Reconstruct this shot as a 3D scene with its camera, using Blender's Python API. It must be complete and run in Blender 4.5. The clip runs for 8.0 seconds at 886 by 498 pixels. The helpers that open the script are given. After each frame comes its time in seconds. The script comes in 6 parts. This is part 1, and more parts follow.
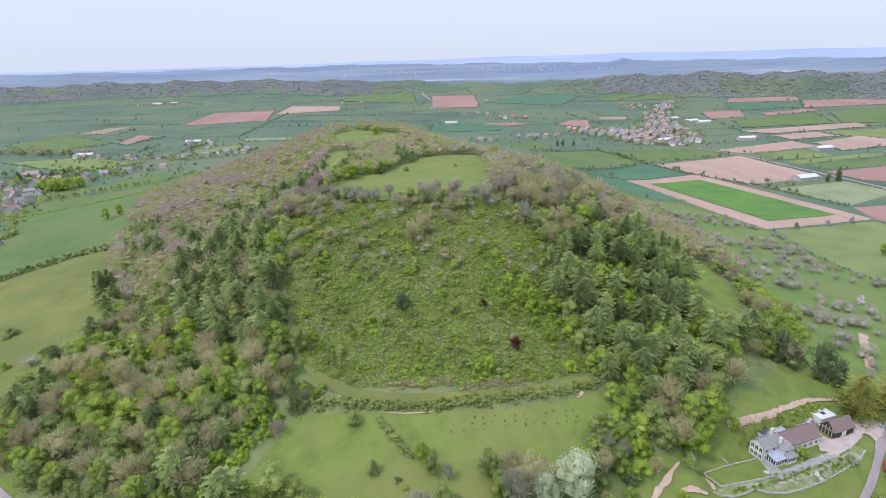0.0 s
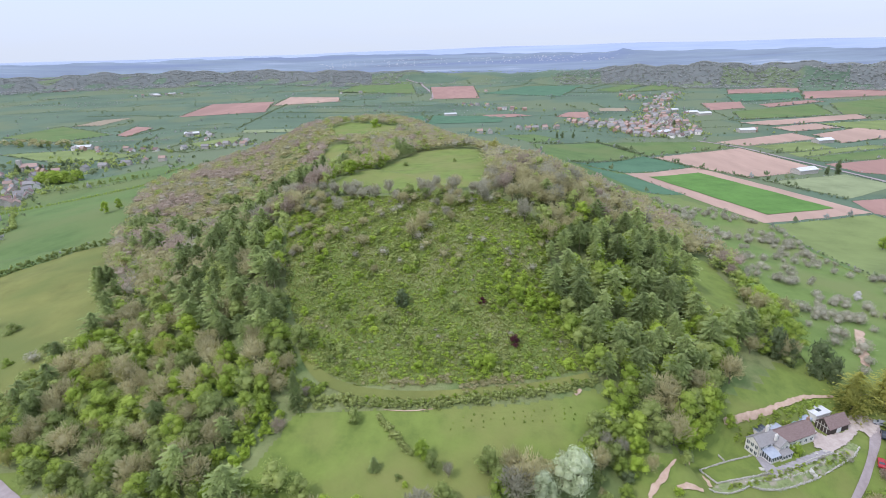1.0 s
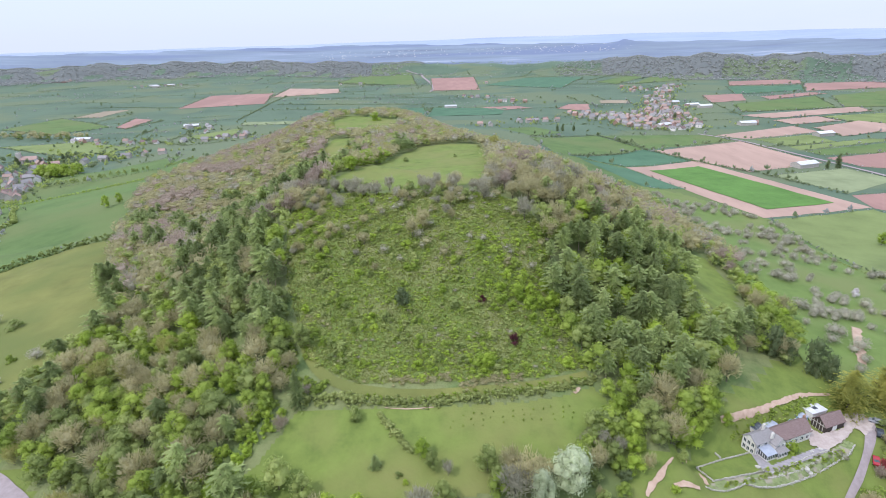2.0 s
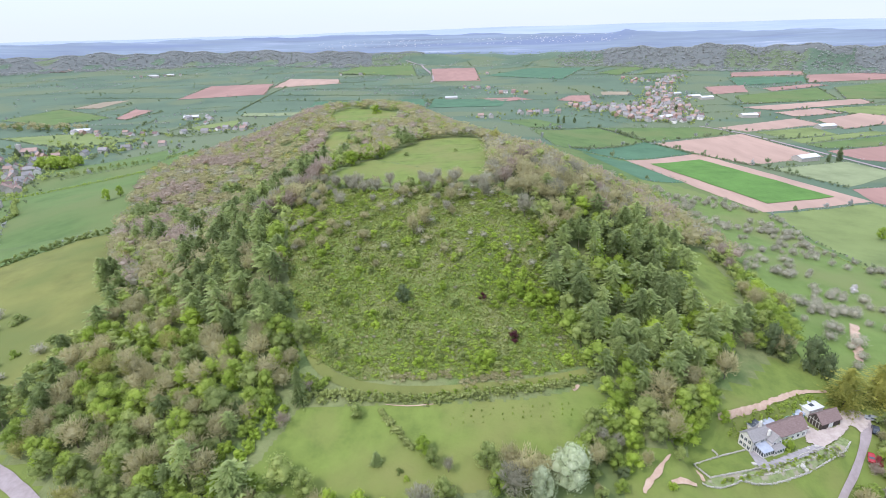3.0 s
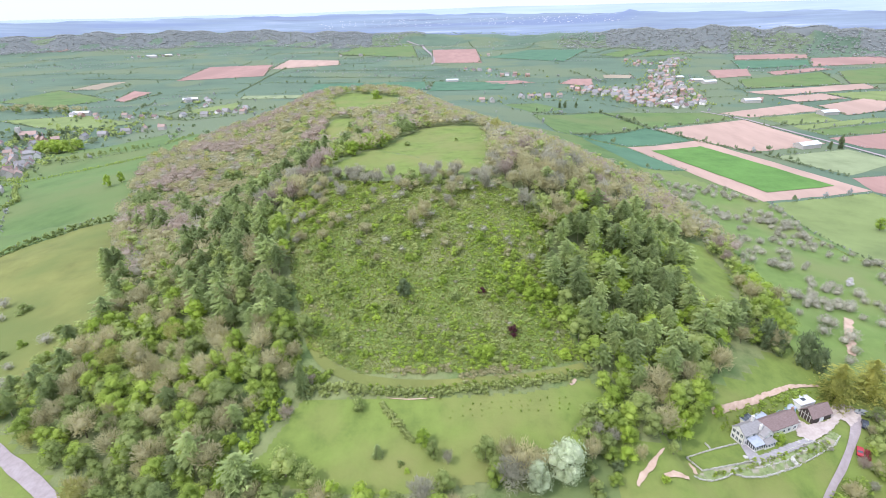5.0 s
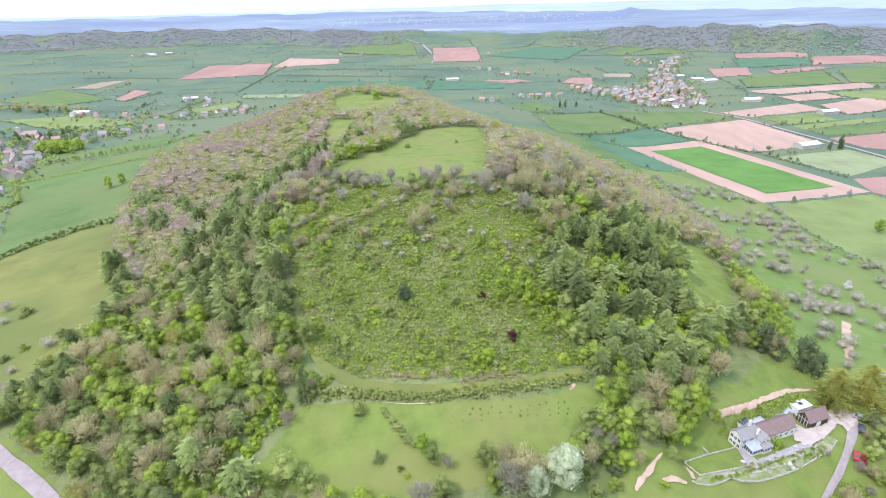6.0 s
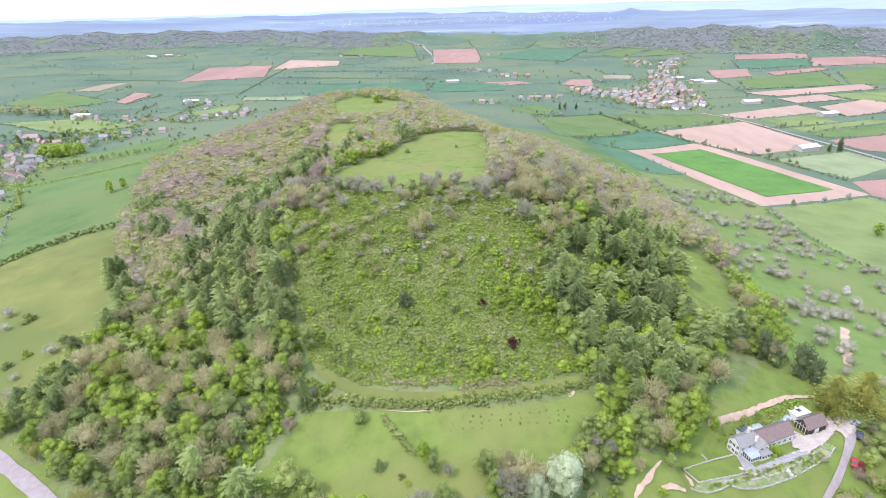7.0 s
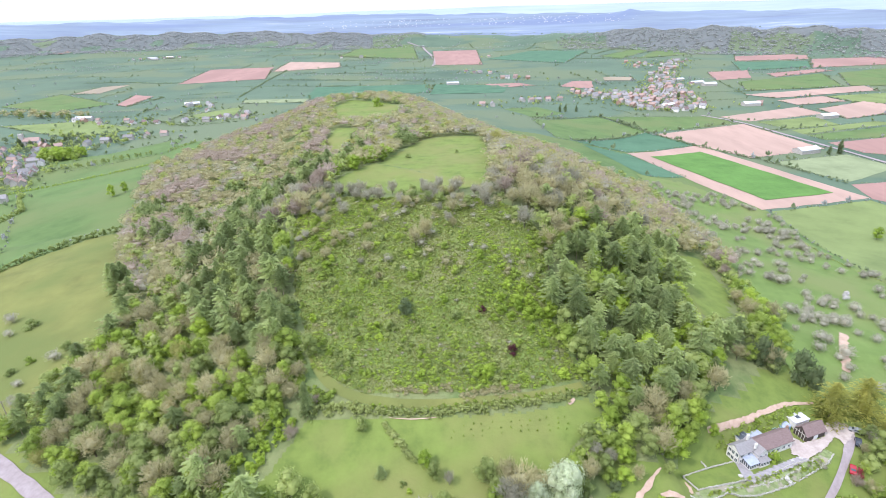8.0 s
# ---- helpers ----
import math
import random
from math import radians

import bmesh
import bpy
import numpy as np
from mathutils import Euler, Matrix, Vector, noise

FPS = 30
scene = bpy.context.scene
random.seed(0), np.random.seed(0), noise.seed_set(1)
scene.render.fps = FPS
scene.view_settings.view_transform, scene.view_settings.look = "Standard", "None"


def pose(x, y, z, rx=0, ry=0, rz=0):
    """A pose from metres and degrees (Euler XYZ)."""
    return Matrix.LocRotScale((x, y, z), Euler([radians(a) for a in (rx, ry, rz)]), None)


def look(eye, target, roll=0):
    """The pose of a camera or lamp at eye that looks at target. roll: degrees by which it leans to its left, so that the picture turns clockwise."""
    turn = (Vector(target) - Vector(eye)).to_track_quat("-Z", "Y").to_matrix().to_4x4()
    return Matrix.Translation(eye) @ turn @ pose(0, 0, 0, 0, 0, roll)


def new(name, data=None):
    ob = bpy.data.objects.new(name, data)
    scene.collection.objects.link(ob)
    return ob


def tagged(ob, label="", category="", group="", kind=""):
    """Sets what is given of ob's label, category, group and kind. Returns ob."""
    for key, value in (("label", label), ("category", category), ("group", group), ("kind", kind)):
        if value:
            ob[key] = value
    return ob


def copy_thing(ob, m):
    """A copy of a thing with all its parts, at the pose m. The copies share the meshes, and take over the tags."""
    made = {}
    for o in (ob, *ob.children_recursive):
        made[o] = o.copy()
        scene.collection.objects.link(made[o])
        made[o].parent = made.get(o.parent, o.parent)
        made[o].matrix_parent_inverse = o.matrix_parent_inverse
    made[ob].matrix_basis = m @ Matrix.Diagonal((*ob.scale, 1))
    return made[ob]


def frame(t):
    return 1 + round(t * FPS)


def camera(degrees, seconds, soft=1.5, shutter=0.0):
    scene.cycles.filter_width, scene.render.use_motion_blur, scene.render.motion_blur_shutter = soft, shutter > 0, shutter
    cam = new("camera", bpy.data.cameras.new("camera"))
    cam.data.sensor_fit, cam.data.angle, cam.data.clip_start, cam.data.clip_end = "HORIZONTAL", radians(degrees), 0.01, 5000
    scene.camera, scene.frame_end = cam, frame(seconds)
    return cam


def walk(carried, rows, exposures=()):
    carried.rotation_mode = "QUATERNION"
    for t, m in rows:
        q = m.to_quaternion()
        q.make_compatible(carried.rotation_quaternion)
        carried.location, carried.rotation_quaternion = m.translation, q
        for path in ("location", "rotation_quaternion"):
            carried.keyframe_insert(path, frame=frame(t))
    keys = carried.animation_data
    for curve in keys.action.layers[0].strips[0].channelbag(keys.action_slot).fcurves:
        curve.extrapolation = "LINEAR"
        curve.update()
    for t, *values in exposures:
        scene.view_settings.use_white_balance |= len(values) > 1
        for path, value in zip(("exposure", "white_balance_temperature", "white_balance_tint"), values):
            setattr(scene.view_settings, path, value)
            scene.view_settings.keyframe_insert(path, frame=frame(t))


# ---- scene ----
cam = camera(77.6, 8.0, soft=0.8)
PATH = [
    (0, (0.034, -6.89, 144.406), (-0.056, -5.005, 143.745), -1.8),
    (0.5, (-0.015, -6.871, 145.644), (-0.104, -4.991, 144.967), -1.8),
    (1, (0.058, -6.876, 147.017), (-0.03, -5.001, 146.324), -1.8),
    (1.5, (0.1, -6.898, 148.334), (0.012, -5.029, 147.627), -1.8),
    (3, (0.057, -6.93, 152.195), (-0.033, -5.08, 151.442), -1.7),
    (3.5, (0.045, -6.928, 153.357), (-0.045, -5.084, 152.588), -1.7),
    (4, (0.082, -6.984, 154.804), (-0.008, -5.148, 154.017), -1.6),
    (4.5, (0.02, -7.16, 156.014), (-0.07, -5.331, 155.211), -1.5),
    (6, (0.257, -7.279, 160.05), (0.165, -5.458, 159.229), -1.5),
    (6.5, (0.268, -7.327, 161.359), (0.175, -5.505, 160.539), -1.6),
    (7, (0.343, -7.342, 162.808), (0.25, -5.52, 161.989), -1.6),
    (7.5, (0.321, -7.34, 164.086), (0.228, -5.518, 163.268), -1.6),
    (8, (0.362, -7.424, 165.539), (0.267, -5.601, 164.722), -1.7),
]
EXPOSURES = [(0.0, -0.08, 6050, 19), (3.5, 0.28, 6050, 19), (6.5, 0.50, 6050, 19), (8.0, 0.51, 6050, 19)]
walk(cam, [(t, look(eye, target, roll)) for t, eye, target, roll in PATH], EXPOSURES)

# ---- daylight ----
SUN_ELEVATION, SUN_AZIMUTH = 53.0, -127.0  # degrees; azimuth from +y towards +x
world = bpy.data.worlds.new("sky")
scene.world = world
world.use_nodes = True
nodes, wire = world.node_tree.nodes, world.node_tree.links.new
sky = nodes.new("ShaderNodeTexSky")
sky.sky_type, sky.sun_disc = "NISHITA", False
sky.sun_elevation, sky.sun_rotation = radians(SUN_ELEVATION), radians(SUN_AZIMUTH)
sky.air_density, sky.dust_density, sky.ozone_density = 1.0, 0.6, 1.5
# thin high cloud all over the sky
place = nodes.new("ShaderNodeTexCoord")
flatten = nodes.new("ShaderNodeMapping")
flatten.inputs["Scale"].default_value = (1.6, 1.6, 9.0)
veil = nodes.new("ShaderNodeTexNoise")
veil.inputs["Scale"].default_value, veil.inputs["Detail"].default_value = 2.2, 7
share = nodes.new("ShaderNodeMapRange")
share.inputs["From Min"].default_value, share.inputs["From Max"].default_value = 0.3, 0.7
share.inputs["To Min"].default_value, share.inputs["To Max"].default_value = 0.80, 0.97
blend = nodes.new("ShaderNodeMix")
blend.data_type = "RGBA"
blend.inputs["B"].default_value = (4.75, 5.4, 6.1, 1)
wire(place.outputs["Generated"], flatten.inputs["Vector"])
wire(flatten.outputs[0], veil.inputs["Vector"])
wire(veil.outputs["Fac"], share.inputs["Value"])
wire(share.outputs[0], blend.inputs["Factor"])
above = nodes.new("ShaderNodeVectorMath")
above.operation = "MAXIMUM"
above.inputs[1].default_value = (-2, -2, 0.02)
wire(place.outputs["Generated"], above.inputs[0])
wire(above.outputs[0], sky.inputs["Vector"])
wire(sky.outputs[0], blend.inputs["A"])
# the veil is brighter overhead than along the horizon
split = nodes.new("ShaderNodeSeparateXYZ")
lift_up = nodes.new("ShaderNodeMapRange")
lift_up.inputs["To Min"].default_value, lift_up.inputs["To Max"].default_value = 1.0, 2.0
scale_up = nodes.new("ShaderNodeVectorMath")
scale_up.operation = "SCALE"
wire(place.outputs["Generated"], split.inputs[0])
wire(split.outputs["Z"], lift_up.inputs["Value"])
wire(blend.outputs["Result"], scale_up.inputs[0])
wire(lift_up.outputs[0], scale_up.inputs["Scale"])
wire(scale_up.outputs[0], nodes["Background"].inputs[0])
nodes["Background"].inputs[1].default_value = 0.15
lamp = bpy.data.lights.new("sun", "SUN")
lamp.energy, lamp.angle, lamp.color = 2.2, radians(0.9), (1.0, 0.95, 0.87)
sun_dir = Vector((math.sin(radians(SUN_AZIMUTH)) * math.cos(radians(SUN_ELEVATION)),
                  math.cos(radians(SUN_AZIMUTH)) * math.cos(radians(SUN_ELEVATION)), math.sin(radians(SUN_ELEVATION))))
new("sun", lamp).matrix_world = look(sun_dir * 900, (0, 0, 0))

# ---- materials ----


def material(name, colours, scale=1.0, rough=0.85, bump=0.0, bump_scale=None, detail=6.0, second=None, island=0.0, random_tint=0.0,
             metal=0.0, through_light=0.0, stretch=(1, 1, 1), coords="Object"):
    """A node material: a noise runs through the colours; a second, larger noise mixes in another colour; island and random_tint vary
    single leaves and single things in brightness and hue."""
    m = bpy.data.materials.new(name)
    m.use_nodes = True
    nodes, link = m.node_tree.nodes, m.node_tree.links.new
    shader = nodes["Principled BSDF"]
    shader.inputs["Roughness"].default_value, shader.inputs["Metallic"].default_value = rough, metal
    shader.inputs["Specular IOR Level"].default_value = 0.25
    place = nodes.new("ShaderNodeTexCoord")
    mapping = nodes.new("ShaderNodeMapping")
    mapping.inputs["Scale"].default_value = stretch
    if coords == "World":
        geo = nodes.new("ShaderNodeNewGeometry")
        link(geo.outputs["Position"], mapping.inputs["Vector"])
    else:
        link(place.outputs[coords], mapping.inputs["Vector"])
    grain = nodes.new("ShaderNodeTexNoise")
    grain.inputs["Scale"].default_value, grain.inputs["Detail"].default_value = scale, detail
    grain.inputs["Roughness"].default_value = 0.65
    link(mapping.outputs[0], grain.inputs["Vector"])
    ramp = nodes.new("ShaderNodeValToRGB")
    while len(ramp.color_ramp.elements) < len(colours):
        ramp.color_ramp.elements.new(0.5)
    for k, c in enumerate(colours):
        ramp.color_ramp.elements[k].position = 0.28 + 0.44 * k / max(1, len(colours) - 1)
        ramp.color_ramp.elements[k].color = (*c, 1)
    link(grain.outputs["Fac"], ramp.inputs[0])
    colour = ramp.outputs[0]
    if second:
        wide = nodes.new("ShaderNodeTexNoise")
        wide.inputs["Scale"].default_value, wide.inputs["Detail"].default_value = second[1], 4
        link(mapping.outputs[0], wide.inputs["Vector"])
        cut = nodes.new("ShaderNodeMapRange")
        cut.inputs["From Min"].default_value, cut.inputs["From Max"].default_value = second[2], second[2] + second[3]
        link(wide.outputs["Fac"], cut.inputs["Value"])
        mix = nodes.new("ShaderNodeMix")
        mix.data_type = "RGBA"
        link(cut.outputs[0], mix.inputs["Factor"])
        link(colour, mix.inputs["A"])
        mix.inputs["B"].default_value = (*second[0], 1)
        colour = mix.outputs["Result"]
    if island or random_tint:
        hue = nodes.new("ShaderNodeHueSaturation")
        total = None
        for amount, node, socket in ((island, "ShaderNodeNewGeometry", "Random Per Island"), (random_tint, "ShaderNodeObjectInfo", "Random")):
            if amount:
                span = nodes.new("ShaderNodeMapRange")
                span.inputs["To Min"].default_value, span.inputs["To Max"].default_value = -amount, amount
                link(nodes.new(node).outputs[socket], span.inputs["Value"])
                if total is None:
                    total = span.outputs[0]
                else:
                    add = nodes.new("ShaderNodeMath")
                    link(total, add.inputs[0])
                    link(span.outputs[0], add.inputs[1])
                    total = add.outputs[0]
        up = nodes.new("ShaderNodeMath")
        up.inputs[1].default_value = 1.0
        link(total, up.inputs[0])
        link(up.outputs[0], hue.inputs["Value"])
        turn = nodes.new("ShaderNodeMath")
        turn.operation = "MULTIPLY_ADD"
        turn.inputs[1].default_value, turn.inputs[2].default_value = -0.025, 0.5
        link(total, turn.inputs[0])
        link(turn.outputs[0], hue.inputs["Hue"])
        link(colour, hue.inputs["Color"])
        colour = hue.outputs[0]
    link(colour, shader.inputs["Base Color"])
    if bump:
        relief = nodes.new("ShaderNodeTexNoise")
        relief.inputs["Scale"].default_value, relief.inputs["Detail"].default_value = bump_scale or scale * 3, 5
        link(mapping.outputs[0], relief.inputs["Vector"])
        push = nodes.new("ShaderNodeBump")
        push.inputs["Strength"].default_value, push.inputs["Distance"].default_value = 0.8, bump
        link(relief.outputs["Fac"], push.inputs["Height"])
        link(push.outputs[0], shader.inputs["Normal"])
    if through_light:
        leaf = nodes.new("ShaderNodeBsdfTranslucent")
        link(colour, leaf.inputs["Color"])
        both = nodes.new("ShaderNodeMixShader")
        both.inputs[0].default_value = through_light
        link(shader.outputs[0], both.inputs[1])
        link(leaf.outputs[0], both.inputs[2])
        link(both.outputs[0], nodes["Material Output"].inputs["Surface"])
    return m


def soil(name, c, dark=0.8):
    return material(name, [[v * dark for v in c], c, [min(1, v * 1.12) for v in c]], scale=0.05, rough=0.95, second=([v * 0.86 for v in c], 0.012, 0.45, 0.2),
                    coords="World", stretch=(1, 0.25, 1))


def grass(name, a, b, scale=0.06, patch=None, bump=0.15):
    return material(name, [[v * 0.86 for v in a], b, [v * 1.18 for v in b]], scale=scale, rough=0.95, bump=bump, bump_scale=0.9, second=patch, coords="World")


def leaves(name, a, b, c, tint=0.22, island=0.14, light=0.5):
    return material(name, [a, b, c], scale=0.17, rough=0.75, island=island, random_tint=tint, through_light=light, coords="World", detail=2.0)


# far grass is blued and greyed, some haze being put into its colour
HAZED_PLAIN = grass("plain grass tinted with haze", (0.074, 0.120, 0.077), (0.096, 0.142, 0.089), 0.006, ((0.125, 0.158, 0.086), 0.004, 0.5, 0.05), 0.2)
LAWN = grass("mown grass", (0.114, 0.161, 0.035), (0.146, 0.192, 0.042), 0.16, ((0.182, 0.192, 0.058), 0.035, 0.45, 0.2))
MEADOW = grass("dry pasture", (0.143, 0.150, 0.042), (0.167, 0.175, 0.049), 0.05, ((0.125, 0.151, 0.041), 0.02, 0.45, 0.2))
PASTURE = grass("green pasture", (0.081, 0.137, 0.040), (0.102, 0.159, 0.048), 0.03, ((0.125, 0.162, 0.055), 0.012, 0.45, 0.15))
ORCHARD_GRASS = grass("lush orchard grass", (0.110, 0.171, 0.041), (0.131, 0.191, 0.049), 0.08, ((0.158, 0.191, 0.062), 0.03, 0.45, 0.2))
WHEAT = grass("young wheat", (0.078, 0.172, 0.034), (0.094, 0.192, 0.040), 0.05)
TEAL = grass("blue-green crop", (0.058, 0.133, 0.074), (0.072, 0.148, 0.082), 0.03)
YELLOW = grass("yellowing pasture", (0.140, 0.183, 0.060), (0.166, 0.208, 0.070), 0.03)
PALEGREEN = grass("pale grass", (0.181, 0.215, 0.107), (0.215, 0.249, 0.129), 0.04)
STRAW = soil("straw-coloured earth", (0.30, 0.245, 0.170))
RED = soil("red earth", (0.323, 0.190, 0.157))
PINK = soil("pale red earth", (0.396, 0.270, 0.211))
BARE_EARTH = material("bare earth", [(0.36, 0.245, 0.175), (0.44, 0.315, 0.235), (0.51, 0.385, 0.295)], scale=0.6, rough=0.95, bump=0.05, coords="World")
FLOOR = grass("woodland floor", (0.115, 0.142, 0.052), (0.170, 0.192, 0.078), 0.15, ((0.11, 0.16, 0.05), 0.05, 0.5, 0.15), 0.5)
HERB = material("rough herbage", [(0.083, 0.123, 0.028), (0.123, 0.171, 0.040), (0.149, 0.198, 0.048), (0.204, 0.242, 0.077)], scale=0.55, rough=0.95, bump=0.6, bump_scale=0.7, second=((0.182, 0.198, 0.077), 0.07, 0.5, 0.12), coords="World", detail=6)
ASPHALT = material("worn asphalt", [(0.25, 0.205, 0.200), (0.30, 0.252, 0.246), (0.35, 0.300, 0.292)], scale=0.5, rough=0.9, coords="World")
GRAVEL = material("pale gravel", [(0.33, 0.27, 0.24), (0.42, 0.35, 0.31), (0.50, 0.43, 0.38)], scale=0.6, rough=0.95, coords="World")
LEAF = leaves("spring leaves", (0.255, 0.341, 0.062), (0.341, 0.433, 0.084), (0.427, 0.514, 0.114))
LIME = leaves("lime green leaves", (0.273, 0.374, 0.051), (0.342, 0.450, 0.066), (0.410, 0.514, 0.085), 0.2, 0.13)
OLIVE = leaves("olive green leaves", (0.245, 0.300, 0.094), (0.312, 0.372, 0.120), (0.380, 0.436, 0.154))
PINE = leaves("pine needles", (0.246, 0.307, 0.119), (0.329, 0.399, 0.155), (0.416, 0.482, 0.197), 0.28, 0.13, 0.5)
GOLD = leaves("gold-green conifer leaves", (0.200, 0.215, 0.052), (0.330, 0.335, 0.078), (0.450, 0.440, 0.110), 0.25, 0.16, 0.45)
SILVER = leaves("silvery leaves", (0.450, 0.505, 0.310), (0.560, 0.615, 0.400), (0.660, 0.705, 0.500), 0.1, 0.13)
PURPLE = leaves("dark purple leaves", (0.082, 0.029, 0.033), (0.123, 0.041, 0.047), (0.154, 0.062, 0.066), 0.1, 0.15)
REDLEAF = leaves("red leaves", (0.266, 0.045, 0.053), (0.348, 0.066, 0.072), (0.410, 0.102, 0.098), 0.1, 0.15)
BUD = leaves("budding twigs", (0.382, 0.351, 0.188), (0.467, 0.428, 0.231), (0.540, 0.499, 0.278), 0.14, 0.07, 0.5)
ROSE = leaves("reddish twigs", (0.347, 0.279, 0.216), (0.414, 0.338, 0.266), (0.459, 0.387, 0.310), 0.12, 0.07, 0.5)
GREY = leaves("grey twigs", (0.332, 0.312, 0.227), (0.402, 0.381, 0.278), (0.473, 0.451, 0.335), 0.14, 0.07, 0.5)
ORCHARD_TWIGS = leaves("lichened orchard twigs", (0.370, 0.350, 0.265), (0.440, 0.418, 0.320), (0.510, 0.486, 0.380), 0.14, 0.07, 0.5)
YELLOWBUD = leaves("yellow-green buds", (0.320, 0.315, 0.100), (0.385, 0.375, 0.122), (0.445, 0.435, 0.155), 0.12, 0.07, 0.45)
BLOSSOM = leaves("white blossom", (0.610, 0.550, 0.530), (0.720, 0.670, 0.670), (0.780, 0.750, 0.750), 0.1, 0.2)
# grey twigs of woods and far hedgerows, paled with haze in the colour
HAZED_WOOD = leaves("far leafless woods paled with haze", (0.320, 0.326, 0.306), (0.375, 0.380, 0.356), (0.430, 0.434, 0.405), 0.1, 0.10, 0.5)
HEDGE = leaves("dark hedge leaves", (0.150, 0.192, 0.100), (0.205, 0.252, 0.130), (0.265, 0.312, 0.162), 0.1, 0.13, 0.4)
BRAMBLE = leaves("bramble leaves", (0.284, 0.328, 0.110), (0.356, 0.404, 0.139), (0.434, 0.473, 0.181), 0.12, 0.12)
RANK_GRASS = leaves("rank grass", (0.260, 0.290, 0.082), (0.342, 0.370, 0.112), (0.433, 0.445, 0.170), 0.1, 0.12)
DARKLEAF = leaves("dark evergreen leaves", (0.115, 0.155, 0.070), (0.176, 0.223, 0.103), (0.250, 0.300, 0.140), 0.2, 0.13)
BARK = material("grey bark", [(0.10, 0.085, 0.065), (0.17, 0.145, 0.115), (0.25, 0.22, 0.18)], scale=2.0, rough=0.95, bump=0.03, stretch=(1, 1, 0.3))
PINEBARK = material("pale pine bark", [(0.22, 0.16, 0.12), (0.34, 0.26, 0.20), (0.44, 0.36, 0.29)], scale=2.0, rough=0.95, bump=0.03, stretch=(1, 1, 0.3))
# beyond the ridge the blue of the haze is painted into the land's colour
HAZED_DISTANCE = material("far country painted with blue haze", [(0.120, 0.150, 0.200), (0.160, 0.192, 0.250), (0.185, 0.228, 0.275), (0.215, 0.258, 0.330), (0.38, 0.41, 0.45)], scale=0.005, rough=1.0, coords="World",
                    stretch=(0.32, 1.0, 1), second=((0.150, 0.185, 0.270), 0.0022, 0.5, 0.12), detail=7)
# the horizon hills get a paler blue, standing in for thicker haze
HAZED_HILLS = material("far hills painted with pale haze", [(0.270, 0.325, 0.440), (0.310, 0.365, 0.480), (0.350, 0.405, 0.515)], scale=0.004, rough=1.0, coords="World", stretch=(0.4, 1.0, 1), detail=7)
# floor of the ridge woods, greyed by haze mixed into its colour
HAZED_RIDGE_FLOOR = material("leafless woodland greyed with haze", [(0.112, 0.124, 0.118), (0.132, 0.142, 0.134), (0.156, 0.164, 0.152)], scale=0.02, rough=1.0, coords="World", bump=1.0, bump_scale=0.06)

WHITE_WALL = material("cream plaster", [(0.66, 0.63, 0.59), (0.74, 0.71, 0.67), (0.80, 0.77, 0.74)], scale=0.7, rough=0.9, random_tint=0.1)
STONE_WALL = material("grey stone", [(0.30, 0.28, 0.25), (0.42, 0.39, 0.35), (0.54, 0.51, 0.47)], scale=1.6, rough=0.95, bump=0.05, random_tint=0.1)
BRICK_WALL = material("weathered brick", [(0.30, 0.18, 0.13), (0.38, 0.24, 0.18), (0.45, 0.31, 0.25)], scale=1.2, rough=0.95, random_tint=0.1)
HOUSE_WALL = material("weathered cream limewash on stone", [(0.54, 0.51, 0.47), (0.66, 0.63, 0.58), (0.77, 0.74, 0.70)], scale=1.3, rough=0.95, bump=0.03)
VILLAGE_WALL = material("weathered render", [(0.54, 0.51, 0.47), (0.63, 0.60, 0.56), (0.72, 0.69, 0.66)], scale=0.5, rough=0.9, random_tint=0.25)
SLATE = material("grey slates", [(0.19, 0.175, 0.172), (0.25, 0.235, 0.23), (0.31, 0.295, 0.285)], scale=1.2, rough=0.7, random_tint=0.15, stretch=(1, 4, 1))
TILE = material("brown roof tiles", [(0.150, 0.102, 0.094), (0.200, 0.142, 0.130), (0.250, 0.185, 0.168)], scale=1.3, rough=0.85, random_tint=0.1, stretch=(1, 4, 1))
REDTILE = material("red roof tiles", [(0.27, 0.185, 0.155), (0.35, 0.245, 0.205), (0.41, 0.305, 0.265)], scale=1.2, rough=0.85, random_tint=0.15, stretch=(1, 4, 1))
LEAD = material("lead-grey sheet roof", [(0.27, 0.30, 0.36), (0.34, 0.37, 0.43), (0.42, 0.45, 0.50)], scale=0.6, rough=0.75)
SHED_ROOF = material("pale sheet roof", [(0.42, 0.42, 0.43), (0.50, 0.50, 0.50), (0.58, 0.58, 0.57)], scale=0.4, rough=0.6, random_tint=0.15)
PAINT = material("white painted wood", [(0.70, 0.69, 0.66), (0.78, 0.77, 0.75)], scale=3, rough=0.5)
BLUE = material("pale blue paint", [(0.30, 0.50, 0.62), (0.38, 0.58, 0.70)], scale=2, rough=0.5)
TIMBER = material("dark boards", [(0.05, 0.04, 0.035), (0.09, 0.07, 0.06)], scale=3, rough=0.8, stretch=(4, 4, 0.5))
PALE_STONE = material("pale limestone", [(0.32, 0.30, 0.26), (0.44, 0.42, 0.37), (0.56, 0.54, 0.49)], scale=1.5, rough=0.95, bump=0.06, coords="World")
PAVING = material("grey paving", [(0.24, 0.22, 0.23), (0.30, 0.28, 0.28), (0.36, 0.33, 0.33)], scale=0.9, rough=0.9, coords="World")
POLE = material("weathered timber pole", [(0.20, 0.17, 0.14), (0.30, 0.26, 0.22)], scale=2, rough=0.9)
